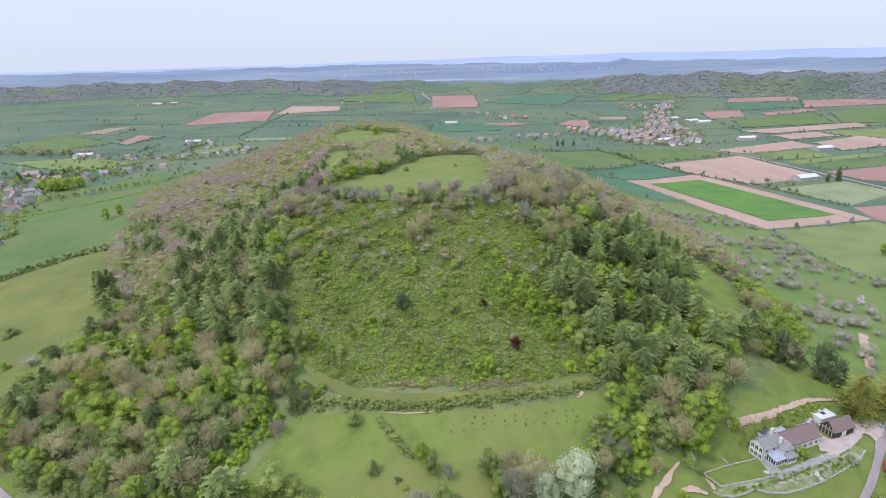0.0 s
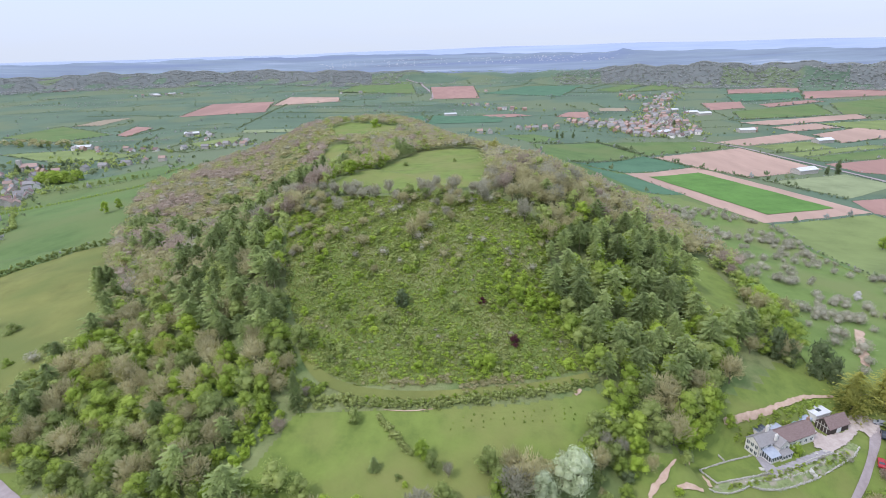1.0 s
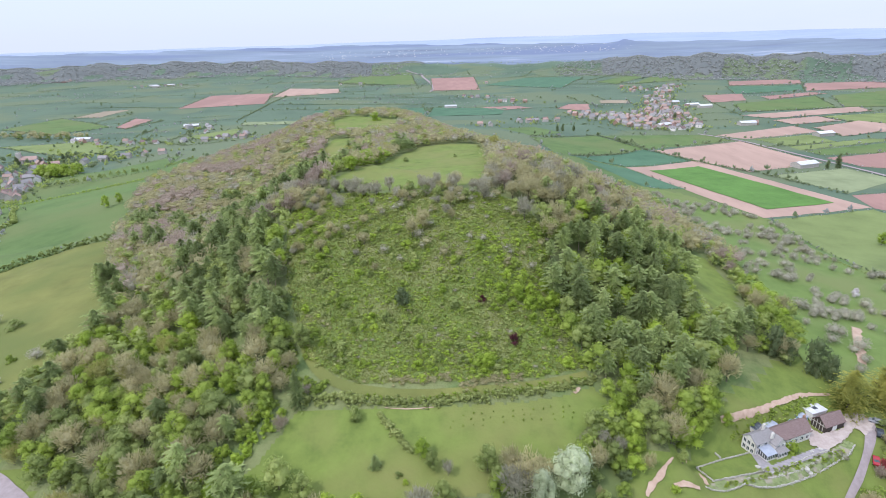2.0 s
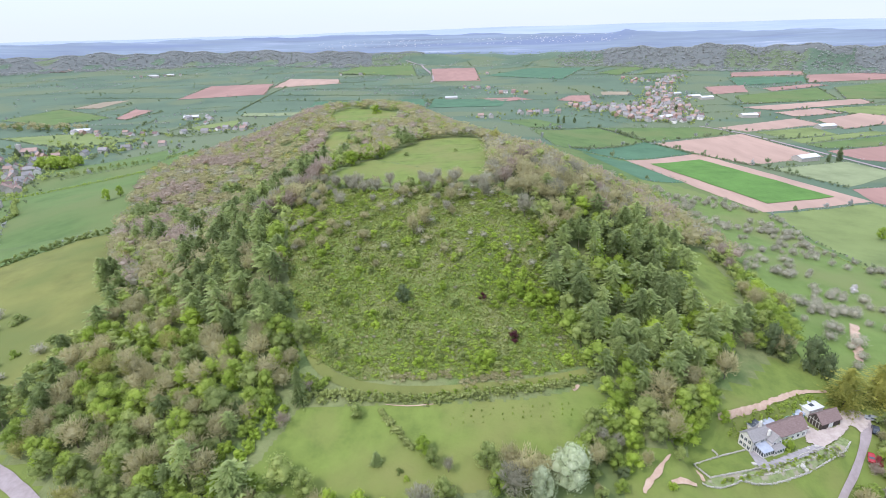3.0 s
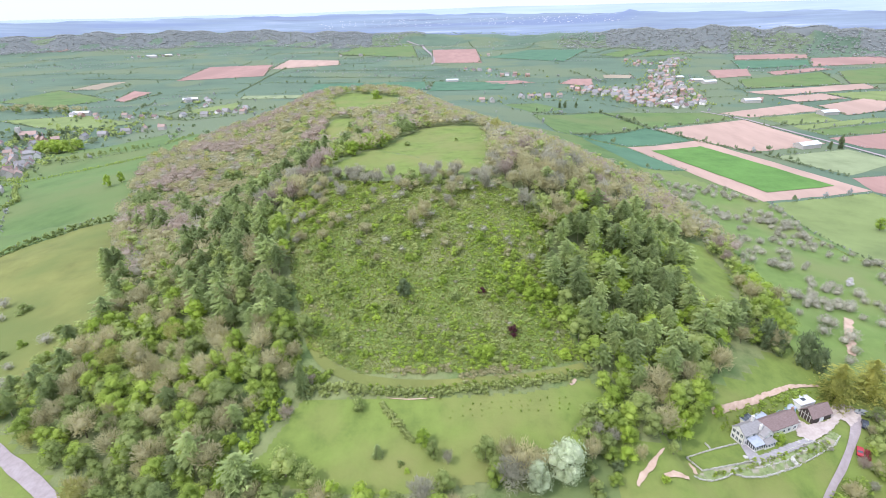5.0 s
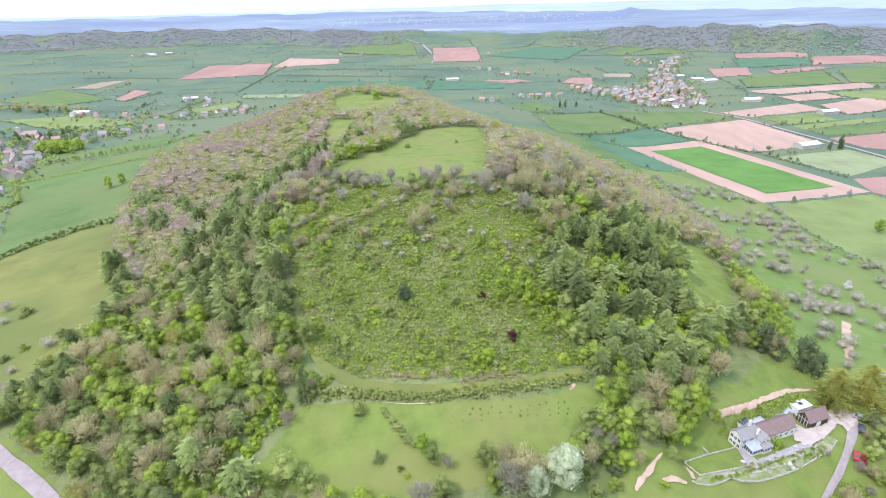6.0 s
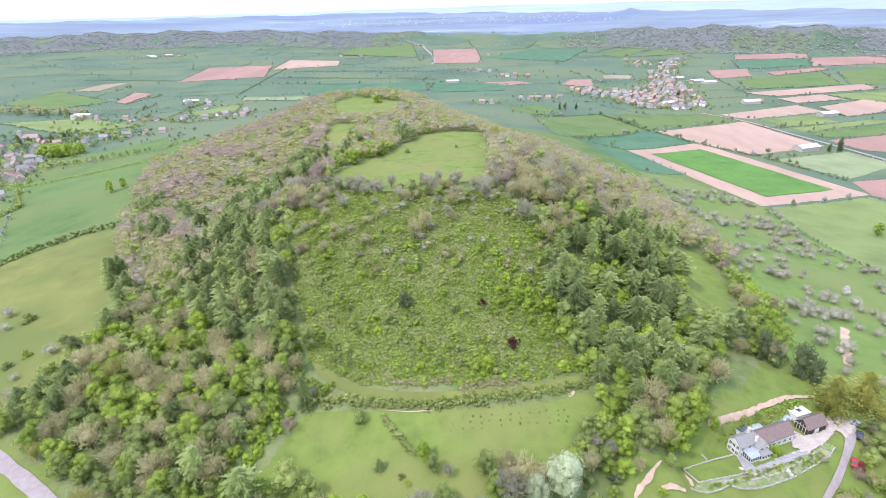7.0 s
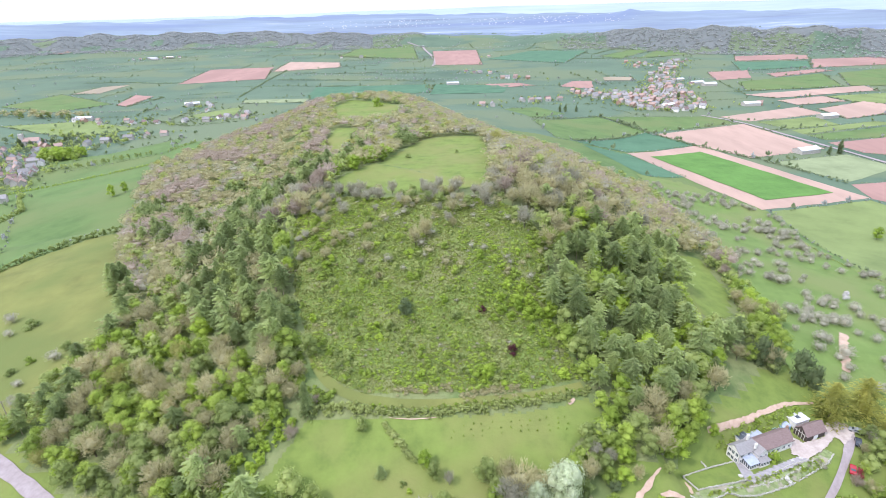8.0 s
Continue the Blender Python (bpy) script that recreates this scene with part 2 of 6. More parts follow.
RUBBER = material("black rubber", [(0.02, 0.02, 0.02), (0.03, 0.03, 0.03)], scale=5, rough=0.8)
BEDS = grass("planted beds", (0.11, 0.16, 0.05), (0.20, 0.24, 0.10), 0.7, ((0.30, 0.27, 0.20), 0.3, 0.52, 0.1), 0.4)


def plain_gloss(name, colour, rough, metal=0.0):
    m = material(name, [[v * 0.9 for v in colour], colour], scale=1.0, rough=rough, metal=metal)
    m.node_tree.nodes["Principled BSDF"].inputs["Specular IOR Level"].default_value = 0.5
    return m


GLASS = plain_gloss("window glass", (0.06, 0.07, 0.08), 0.08)
CAR_DARK = plain_gloss("dark blue car paint", (0.025, 0.030, 0.040), 0.2)
CAR_SILVER = plain_gloss("silver car paint", (0.45, 0.47, 0.50), 0.25, 0.5)
CAR_RED = plain_gloss("red car paint", (0.35, 0.02, 0.03), 0.25)

# ---- the lie of the land ----
SPINE = ((-44, 258, 83.5), (-4, 256, 85), (-18, 330, 79.5), (-38, 390, 76.5), (-80, 480, 72.5), (-112, 590, 70))
RIDGE_AZ = (-60, -40, -30, -20, -13, -4, 5, 15, 21, 30, 36, 60)
RIDGE_D = (3000, 2980, 2900, 2800, 2420, 2430, 2220, 2150, 1950, 1960, 1930, 1950)
RIDGE_H = (62, 62, 62, 50, 46, 30, 24, 42, 56, 55, 55, 55)


def smooth(u):
    u = np.clip(u, 0, 1)
    return u * u * (3 - 2 * u)


def ground(x, y):
    """Height of the land: a long hill with a flat top on a plain, a ridge beyond it, and the far country rising to the horizon."""
    x, y = np.asarray(x, float), np.asarray(y, float)
    s, top = np.full(x.shape, 1e9), np.zeros(x.shape)
    for (ax, ay, az), (bx, by, bz) in zip(SPINE, SPINE[1:]):
        k = np.clip(((x - ax) * (bx - ax) + (y - ay) * (by - ay)) / ((bx - ax) ** 2 + (by - ay) ** 2), 0, 1)
        d = np.hypot(x - ax - k * (bx - ax), y - ay - k * (by - ay))
        top, s = np.where(d < s, az + k * (bz - az), top), np.minimum(s, d)
    s = np.maximum(0, s - 22)
    hill = top * (0.476 / (1 + (s / 66.5) ** 3.3) + 0.524 / (1 + (s / 250) ** 2.93))
    hill = hill - 3.0 * smooth((135 - y) / 40) * smooth((700 + y) / 300)
    hill = hill - np.where(x > 0, 5.0, 1.5) * smooth((np.abs(x + 15) - 75) / 60) * smooth((190 - y) / 60)
    hill = hill * (1 - 0.12 * smooth((x - 72) / 38) * smooth((y - 165) / 50))
    hill = hill * (1 - 0.38 * smooth((x - 100) / 110) * smooth((y - 210) / 150))
    hill = hill * (1 - 0.17 * smooth((-x - 62) / 55) * smooth((420 - y) / 140))
    hill = hill * (1 + 0.14 * smooth((-x - 185) / 60) * smooth((y - 215) / 60) * smooth((560 - y) / 200))
    hill = hill - 5.5 * smooth((x - 52) / 26) * smooth((130 - y) / 22) * smooth((y + 500) / 400)
    # the levelled plot round the house, with a bank behind and a terraced slope below
    u = (x - 94) * 0.93 + (y - 125) * 0.37
    v = -(x - 94) * 0.37 + (y - 125) * 0.93
    pad = smooth((38 - np.abs(u)) / 5) * smooth((10.5 - np.abs(v - 1.5)) / 4.5)
    hill = hill * (1 - pad) + (34.0 - 0.03 * np.minimum(u + 10, 0)) * pad
    d, a = np.hypot(x, y), np.degrees(np.arctan2(x, np.maximum(y, 1e-3)))
    base, high = np.interp(a, RIDGE_AZ, RIDGE_D), np.interp(a, RIDGE_AZ, RIDGE_H)
    high = high * (1 + 0.10 * np.sin(a * 0.9) + 0.07 * np.sin(a * 2.3 + 1))
    ridge = high * smooth((d - base) / 260) * (1 - 0.6 * smooth((d - base - 300) / 500))
    bowl = (117 + 5 * np.sin(a * 0.11 + 0.6) + 2.5 * np.sin(a * 0.47)) * np.clip((d - 2700) / 2150, 0, 1) ** 1.2
    tor = 24 * np.exp(-((x - 1023) ** 2 + (y - 3763) ** 2) / 45.0 ** 2) + 14 * np.exp(-((x - 1000) / 260) ** 2 - ((y - 3763) / 90) ** 2)
    far = np.maximum(ridge, bowl + tor) * smooth((y + 200) / 900)
    return hill + far * smooth((d - 1500) / 500) - 60 * smooth((d - 4860) / 300)



def height(x, y):
    return float(ground(x, y))


def fill_mesh(name, verts, faces, mat):
    """A mesh out of vertices and faces; faces are a list, or flat corner indices with the corner count of each face."""
    me = bpy.data.meshes.new(name)
    if isinstance(faces, tuple):
        corners, sizes = faces
    else:
        corners, sizes = np.array([i for f in faces for i in f], np.int32), np.array([len(f) for f in faces], np.int32)
    verts = np.asarray(verts, np.float32)
    me.vertices.add(len(verts))
    me.vertices.foreach_set("co", verts.ravel())
    me.loops.add(len(corners))
    me.loops.foreach_set("vertex_index", corners)
    me.polygons.add(len(sizes))
    me.polygons.foreach_set("loop_start", np.concatenate([[0], np.cumsum(sizes)[:-1]]).astype(np.int32))
    me.update(calc_edges=True)
    me.validate()
    me.materials.append(mat)
    return me


def link_mesh(name, verts, faces, mat, parent=None, label="", flat=True):
    """One mesh object, under a parent if there is one."""
    me = fill_mesh(name, verts, faces, mat)
    me.polygons.foreach_set("use_smooth", [not flat] * len(me.polygons))
    ob = new(name, me)
    ob.parent = parent
    if label:
        ob["label"] = label
    return ob


def part(name, bm, mat, parent, label=""):
    """One bmesh as one mesh object under a thing or a part."""
    me = bpy.data.meshes.new(name)
    bm.to_mesh(me)
    bm.free()
    me.materials.append(mat)
    ob = new(name, me)
    ob.parent = parent
    if label:
        ob["label"] = label
    return ob


def spread(lo, hi, fine_lo, fine_hi, step, growth):
    """Grid lines, even between fine_lo and fine_hi and wider and wider apart beyond."""
    mid = list(np.arange(fine_lo, fine_hi + step / 2, step))
    out, gap = [mid[-1]], step
    while out[-1] < hi:
        gap *= growth
        out.append(out[-1] + gap)
    back, gap = [mid[0]], step
    while back[-1] > lo:
        gap *= growth
        back.append(back[-1] - gap)
    return np.array(back[:0:-1] + mid + out[1:])


def sheet(name, xs, ys, lift, mat, heights=ground):
    gx, gy = np.meshgrid(xs, ys)
    gz = heights(gx, gy) + lift
    n = len(xs)
    verts = np.stack([gx.ravel(), gy.ravel(), gz.ravel()], 1)
    faces = [(r * n + c, r * n + c + 1, (r + 1) * n + c + 1, (r + 1) * n + c) for r in range(len(ys) - 1) for c in range(n - 1)]
    return link_mesh(name, verts, faces, mat, flat=False)


land = sheet("ground", spread(-5200, 5200, -205, 150, 2.4, 1.06), spread(-2500, 5300, 92, 262, 2.4, 1.05), 0.0, HAZED_PLAIN, lambda x, y: ground(x, y) - 2 * smooth((np.hypot(x, y) - 1900) / 200) - 12 * smooth((np.hypot(x, y) - 3350) / 100))
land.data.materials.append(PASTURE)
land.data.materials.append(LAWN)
# near land gets pasture and lawn, the rest keeps the haze-tinted grass
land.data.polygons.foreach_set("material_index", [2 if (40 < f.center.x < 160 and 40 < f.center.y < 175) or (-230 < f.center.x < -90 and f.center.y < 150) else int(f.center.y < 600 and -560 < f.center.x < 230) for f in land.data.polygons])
tagged(land, "green farmland with a long wooded hill rising from the plain", "ground", kind="structure")


def drape(name, corners, mat, lift, cell):
    """A four-cornered patch of land cover laid on the ground."""
    a, b, c, d = (np.array(p, float) for p in corners)
    n = int(max(2, min(60, max(np.linalg.norm(b - a), np.linalg.norm(c - d)) / cell)))
    m = int(max(2, min(60, max(np.linalg.norm(d - a), np.linalg.norm(c - b)) / cell)))
    verts, faces = [], []
    for r in range(m + 1):
        for q in range(n + 1):
            u, v = q / n, r / m
            p = (a * (1 - u) + b * u) * (1 - v) + (d * (1 - u) + c * u) * v
            edge = min(u, 1 - u, v, 1 - v) == 0
            k = 0.35 * cell if edge and 0 < u + v < 2 else 0
            x = p[0] + k * noise.noise((p[0] * 0.05, p[1] * 0.05, 1.0)) * 0.6
            y = p[1] + k * noise.noise((p[0] * 0.05, p[1] * 0.05, 7.0)) * 0.6
            verts.append((x, y, height(x, y) + lift))
    for r in range(m):
        for q in range(n):
            k = r * (n + 1) + q
            faces.append((k, k + 1, k + n + 2, k + n + 1))
    return link_mesh(name, verts, faces, mat, flat=False)


FIELDS = []


def field(label, mat, *corners, lift=0.15, hedged=True):
    far = math.hypot(*corners[0]) > 900
    ob = drape("field", corners, mat, lift * (4 if far else 1), 20 if far else 8)
    tagged(ob, label, "field", kind="structure")
    if hedged:
        FIELDS.append(corners)
    return ob


def ribbon(name, points, widths, mat, label, category, lift=0.2, step=4.0, ragged=0.0):
    """A road or path along points, laid on the ground."""
    pts = [Vector((*p, 0)) for p in points]
    line = []
    for k in range(len(pts) - 1):
        p0, p1, p2, p3 = pts[max(0, k - 1)], pts[k], pts[k + 1], pts[min(len(pts) - 1, k + 2)]
        n = max(2, int((p2 - p1).length / step))
        for q in range(n):
            u = q / n
            line.append(0.5 * (2 * p1 + (p2 - p0) * u + (2 * p0 - 5 * p1 + 4 * p2 - p3) * u * u + (3 * p1 - p0 - 3 * p2 + p3) * u ** 3))
    line.append(pts[-1])
    verts, faces = [], []
    for k, p in enumerate(line):
        way = (line[min(k + 1, len(line) - 1)] - line[max(k - 1, 0)]).normalized()
        side = Vector((way.y, -way.x, 0))
        w = np.interp(k / (len(line) - 1), np.linspace(0, 1, len(widths)), widths) / 2 * (1 + 0.18 * noise.noise(p * 0.12))
        for u in (-1, -0.4, 0.4, 1):
            q = p + side * w * u * (1 + ragged * noise.noise((p.x * 0.9, p.y * 0.9, u * 9)) + ragged * noise.noise((p.x * 0.35, p.y * 0.35, u * 5)))
            verts.append((q.x, q.y, height(q.x, q.y) + lift))
        if k:
            for u in range(3):
                faces.append(((k - 1) * 4 + u, (k - 1) * 4 + u + 1, k * 4 + u + 1, k * 4 + u))
    return tagged(link_mesh(name, verts, faces, mat, flat=False), label, category, kind="structure")


def inside(x, y, poly):
    """Whether places lie within an outline; works on single numbers and on arrays."""
    odd = np.zeros(np.shape(x), bool)
    for (ax, ay), (bx, by) in zip(poly, poly[1:] + poly[:1]):
        if ay != by:
            odd = odd ^ (((ay > y) != (by > y)) & (x < (bx - ax) * (y - ay) / (by - ay) + ax))
    return odd


def cover(name, poly, mat, label, category, lift=0.12, cell=2.0, wobble=1.2):
    """Land cover of any outline, cut from a fine grid that follows the ground."""
    xs = np.arange(min(p[0] for p in poly), max(p[0] for p in poly) + cell, cell)
    ys = np.arange(min(p[1] for p in poly), max(p[1] for p in poly) + cell, cell)
    gx, gy = np.meshgrid(xs, ys)
    gz = ground(gx, gy) + lift
    n = len(xs)
    cx, cy = gx[:-1, :-1] + cell / 2, gy[:-1, :-1] + cell / 2
    cx = cx + wobble * (np.sin(cx * 0.9 + cy * 0.4) + np.sin(cy * 1.7 - cx * 0.5)) * 0.5
    cy = cy + wobble * (np.sin(cy * 0.8 - cx * 0.6) + np.sin(cx * 1.9 + cy * 0.3)) * 0.5
    faces = [(r * n + c, r * n + c + 1, (r + 1) * n + c + 1, (r + 1) * n + c) for r, c in np.argwhere(inside(cx, cy, poly))]
    used = sorted({i for f in faces for i in f})
    where = {i: k for k, i in enumerate(used)}
    pts = np.stack([gx.ravel(), gy.ravel(), gz.ravel()], 1)[used]
    return tagged(link_mesh(name, pts, [tuple(where[i] for i in f) for f in faces], mat, flat=False), label, category, kind="structure")


# plan of the hill: open ground, scrub and wood
GARDEN_LAWN = [(-51.4, 126.8), (-36.4, 127.2), (-24, 127.2), (-12, 126.8), (3.6, 127.9), (17.5, 129.2), (30, 132.2), (37.6, 135.6), (41, 131.7), (39.5, 125.8), (31, 119.9), (26, 113), (11, 104), (-14, 99),
               (-37, 99), (-63, 104), (-58.6, 111), (-55.4, 117.6)]
SCRUB = [(-53, 146), (-67, 177), (-77, 218), (-66, 236), (3, 229), (24, 215), (32, 194), (28, 167), (38, 143), (20, 138), (-2, 136), (-35, 136)]
TOP_FIELD = [(-66, 246), (-70, 262), (-54, 296), (-49, 318), (-33, 375), (-18, 388), (8, 388), (15, 330), (11, 246), (-10, 238), (-36, 239)]
CLEARING = [(-113, 470), (-136, 552), (-130, 610), (-92, 587), (-58, 545), (-72, 471)]
CLEARING_LOW = [(-108, 405), (-94, 355), (-80, 378), (-84, 400), (-90, 440), (-108, 445)]
SMALL_FIELD = [(99, 244), (116, 247), (116, 214), (106, 190), (97, 184), (85, 188), (91, 205)]
HOUSE_MEADOW = [(69, 126), (80, 140), (93, 164), (103, 157), (110, 151), (121, 153), (120, 148)]
HOUSE_PLOT = [(46, 100), (62, 121), (72, 128), (118, 148), (124, 146), (128, 140), (118, 120), (108, 96), (60, 90)]
PINES_EAST = [(30, 185), (48, 210), (98, 236), (88, 200), (104, 184), (96, 162), (78, 142), (52, 132), (40, 140), (28, 157)]
PINE_BROW = [(-100, 330), (-70, 320), (-66, 285), (-90, 250), (-108, 225), (-124, 232), (-112, 262)]
PINES_WEST = [(-140, 225), (-122, 268), (-80, 200), (-58, 160), (-72, 152), (-100, 168)]
WEST_WOOD = [(-166, 138), (-161, 151), (-155, 176), (-158, 205), (-180, 243), (-210, 287), (-234, 336), (-270, 420), (-305, 500), (-230, 650), (-140, 690), (-40, 640),
             (40, 560), (100, 480), (138, 400), (130, 307), (129, 250), (124, 205), (128, 190), (120, 166), (100, 155), (80, 138), (66, 126), (60, 119), (50, 114), (42, 118),
             (30, 108), (14, 99), (0, 92), (-50, 92), (-104, 95), (-114, 103), (-131, 115.5), (-150, 126.5)]
OPEN = [GARDEN_LAWN, TOP_FIELD, CLEARING, CLEARING_LOW, SMALL_FIELD, HOUSE_MEADOW, HOUSE_PLOT, [(-58, 150), (-50, 150), (-44, 141), (38, 144), (40, 135), (36, 118), (-48, 120), (-56, 137)], [(-72, 100), (-67, 118), (-59, 132), (-45, 132), (-50, 100)]]
OPEN.append([(112, 205), (99, 206), (86, 188), (95, 172), (110, 184)])
OPEN.append([(59, 120), (65, 124), (63, 112), (52, 103), (42, 99), (41, 105), (49, 113)])
SHEEP_MEADOW = [(-300, 262), (-285, 272), (-248, 312), (-225, 318), (-180, 250), (-156, 205), (-150, 165), (-160, 135), (-185, 150), (-240, 160), (-280, 210)]
ORCHARD = [(150, 470), (187, 468), (227, 398), (216, 287), (232, 250), (215, 200), (160, 160), (122, 150), (116, 165), (124, 190), (122, 250), (128, 310), (136, 400)]

cover("woodland_floor", WEST_WOOD, FLOOR, "brown and green woodland floor under the trees", "woodland floor", 0.06, 4.0)
cover("hillside", SCRUB, HERB, "steep slope of rough grass and brambles", "hillside", 0.15, 1.7)
cover("lawn", GARDEN_LAWN, LAWN, "mown green lawn at the foot of the hill", "lawn", 0.20, 0.85, 0.4)
cover("hilltop_field", TOP_FIELD, LAWN, "open green grass on the flat hilltop", "grass", 0.2, 1.7)
cover("clearing", CLEARING, LAWN, "grassy clearing on the far end of the hill", "grass", 0.2, 1.7)
cover("clearing", CLEARING_LOW, LAWN, "grassy clearing among bare trees", "grass", 0.2, 1.7)
cover("paddock", SMALL_FIELD, LAWN, "small grass field enclosed by trees", "grass", 0.2, 1.7)
cover("orchard_grass", ORCHARD, ORCHARD_GRASS, "green orchard grass on the side of the hill", "grass", 0.45, 4.0)
cover("pasture", SHEEP_MEADOW, MEADOW, "dry pasture grazed short beside the wood", "pasture", 0.16, 1.7)

# fields on the plain
field("red-brown ploughed headland round a young crop", PINK, (170, 581), (267, 638), (336, 445), (226, 402), hedged=False)
field("rectangle of bright green young wheat", WHEAT, (193, 573), (257, 605), (313, 457), (242, 429), lift=0.45, hedged=False)
field("broad pale red harrowed field", PINK, (237, 700), (377, 767), (403, 624), (301, 579))
field("blue-green winter crop", TEAL, (118, 599), (227, 706), (263, 637), (170, 584))
field("blue-green winter crop beside the wood", TEAL, (124, 591), (167, 576), (201, 492), (155, 469))
field("green pasture with trimmed hedges", PASTURE, (88, 734), (191, 821), (230, 710), (118, 609))
field("green pasture below the village", PASTURE, (195, 822), (358, 823), (368, 771), (235, 710))
field("yellow-green hay field", YELLOW, (400, 778), (496, 812), (498, 754), (420, 731))
field("yellow-green hay field", YELLOW, (419, 724), (555, 774), (584, 761), (421, 700))
field("green hay field beside the lane", PASTURE, (421, 693), (576, 750), (529, 683), (429, 667))
field("small red earth field by the lane", RED, (423, 652), (523, 683), (458, 589), (433, 605))
field("pale rough grass round a farmyard", PALEGREEN, (311, 562), (410, 597), (428, 546), (350, 493))
field("dark red earth field", RED, (345, 484), (395, 497), (351, 428), (336, 442))
field("yellow-green pasture", YELLOW, (231, 399), (333, 439), (355, 368), (219, 259))
field("red earth field below the scarp", RED, (769, 1703), (983, 1724), (912, 1583), (717, 1579))
field("red earth field below the scarp", RED, (915, 1582), (1167, 1600), (1107, 1437), (815, 1391))
field("red earth field beside the village", RED, (555, 1354), (655, 1372), (605, 1240), (521, 1214))
field("narrow red earth field", RED, (665, 1302), (814, 1367), (828, 1329), (655, 1242))
field("long pale red earth field", PINK, (491, 1019), (746, 1097), (735, 1039), (523, 977))
field("pale red earth field", PINK, (515, 953), (607, 987), (615, 932), (524, 907))
field("pale red earth field near barns", PINK, (364, 818), (515, 892), (524, 832), (391, 783))
field("wide red earth field", PINK, (534, 870), (640, 930), (681, 853), (530, 792))
field("green winter crop", PASTURE, (550, 1182), (775, 1283), (706, 1094), (513, 1058))
field("green winter crop", TEAL, (698, 1552), (888, 1541), (825, 1414), (636, 1363))
field("green winter crop", PASTURE, (811, 1288), (1014, 1377), (812, 1088), (722, 1100))
field("yellow-green pasture", YELLOW, (613, 986), (761, 1015), (685, 882), (622, 926))
field("red earth field beside the main road", RED, (-129, 2157), (34, 2164), (42, 1641), (-97, 1654))
field("narrow strip of red earth", RED, (35, 1217), (110, 1229), (142, 1189), (61, 1157))
field("small patch of red earth by houses", RED, (188, 1168), (227, 1247), (269, 1241), (248, 1127))
field("red earth field with a line of trees", PINK, (-545, 1577), (-580, 1865), (-404, 1806), (-368, 1662))
field("wide red earth field", RED, (-703, 1349), (-762, 1679), (-580, 1706), (-509, 1416))
field("small hedged red earth field", RED, (-673, 1042), (-713, 1182), (-656, 1149), (-641, 1024))
field("distant red earth field", RED, (-1873, 2383), (-1825, 2472), (-1714, 2506), (-1713, 2393))
field("straw-coloured stubble strip", STRAW, (-880, 1215), (-878, 1335), (-827, 1358), (-816, 1214))
field("pale yellow strip of grass", PALEGREEN, (-429, 1065), (-299, 1054), (-294, 1004), (-419, 1019))
field("tan strip field", STRAW, (308, 1306), (369, 1297), (357, 1238), (297, 1247))
field("bright green pasture below the wood", PASTURE, (-418, 470), (-317, 505), (-236, 345), (-290, 283))
field("bright green paddock", PASTURE, (-423, 532), (-444, 581), (-347, 655), (-321, 564))
field("green pasture", PASTURE, (-917, 1058), (-900, 1216), (-689, 1059), (-756, 977))
field("yellow-green pasture beside houses", YELLOW, (-751, 852), (-618, 879), (-478, 783), (-563, 744))
field("yellow-green paddock", YELLOW, (-456, 899), (-399, 975), (-369, 873), (-457, 861))
field("green winter crop", TEAL, (-332, 1233), (-83, 1236), (-75, 1099), (-311, 1061))
field("green winter crop", TEAL, (-71, 1233), (86, 1190), (67, 1081), (-73, 1073))
field("green pasture rising to a ridge", PASTURE, (-455, 2040), (-447, 2461), (-232, 2466), (-158, 1857))
field("green pasture", TEAL, (58, 1802), (226, 2076), (413, 2018), (273, 1629))
field("sloping green pasture", PASTURE, (405, 1805), (596, 2058), (637, 2005), (452, 1718))
field("sloping green pasture", PASTURE, (622, 1953), (694, 1954), (717, 1817), (498, 1707))
field("green paddock by the village", PASTURE, (53, 847), (110, 893), (145, 835), (86, 754))
field("green paddock by the village", PASTURE, (83, 723), (136, 775), (114, 604), (98, 605))

# roads and paths
ribbon("lane", [(345, 832), (379, 770), (399, 690), (413, 631), (428, 563), (437, 500)], [5, 5], ASPHALT, "straight grey country lane between fields", "road", 0.5)
ribbon("road", [(85, 92), (95, 103.5), (102.8, 112.1), (105.8, 115.2), (110, 119.2), (114.9, 124.7), (119.6, 130.7), (122.6, 135.5), (123.2, 140)], [1.9, 1.9, 1.9, 2.2, 4.0], ASPHALT, "grey asphalt lane beside the house", "road", 0.3, 1.5)
ribbon("road", [(-190, 145), (-168, 131), (-150.5, 121), (-143.5, 117.3), (-135, 112.5), (-127, 107.8), (-112, 98)], [4.6, 4.6], ASPHALT, "grey asphalt lane at the foot of the wood", "road", 0.3, 1.5)
ribbon("road", [(-100, 1622), (-99, 1721), (-118, 1938), (-161, 2219), (-190, 2408), (-260, 2520)], [7, 8, 9], ASPHALT, "distant pale main road", "road", 1.0, 20)
ribbon("path", [(-56, 158), (-53, 148), (-45, 139), (-32, 133.5), (-13, 131.5), (4, 132.5), (22, 135.5), (37, 140)], [3.2, 3.5, 3.5, 3], MEADOW, "mown grass path along the foot of the slope", "path", 0.3, 1.5)
ribbon("track", [(73.9, 129), (82, 132.4), (90, 136.2), (99, 141.4), (107.9, 145.8), (117.5, 147.8)], [0.8, 1.6, 1.8, 1.9, 1.7, 0.8], BARE_EARTH, "freshly dug strip of bare reddish earth", "track", 0.3, 0.6, ragged=0.5)
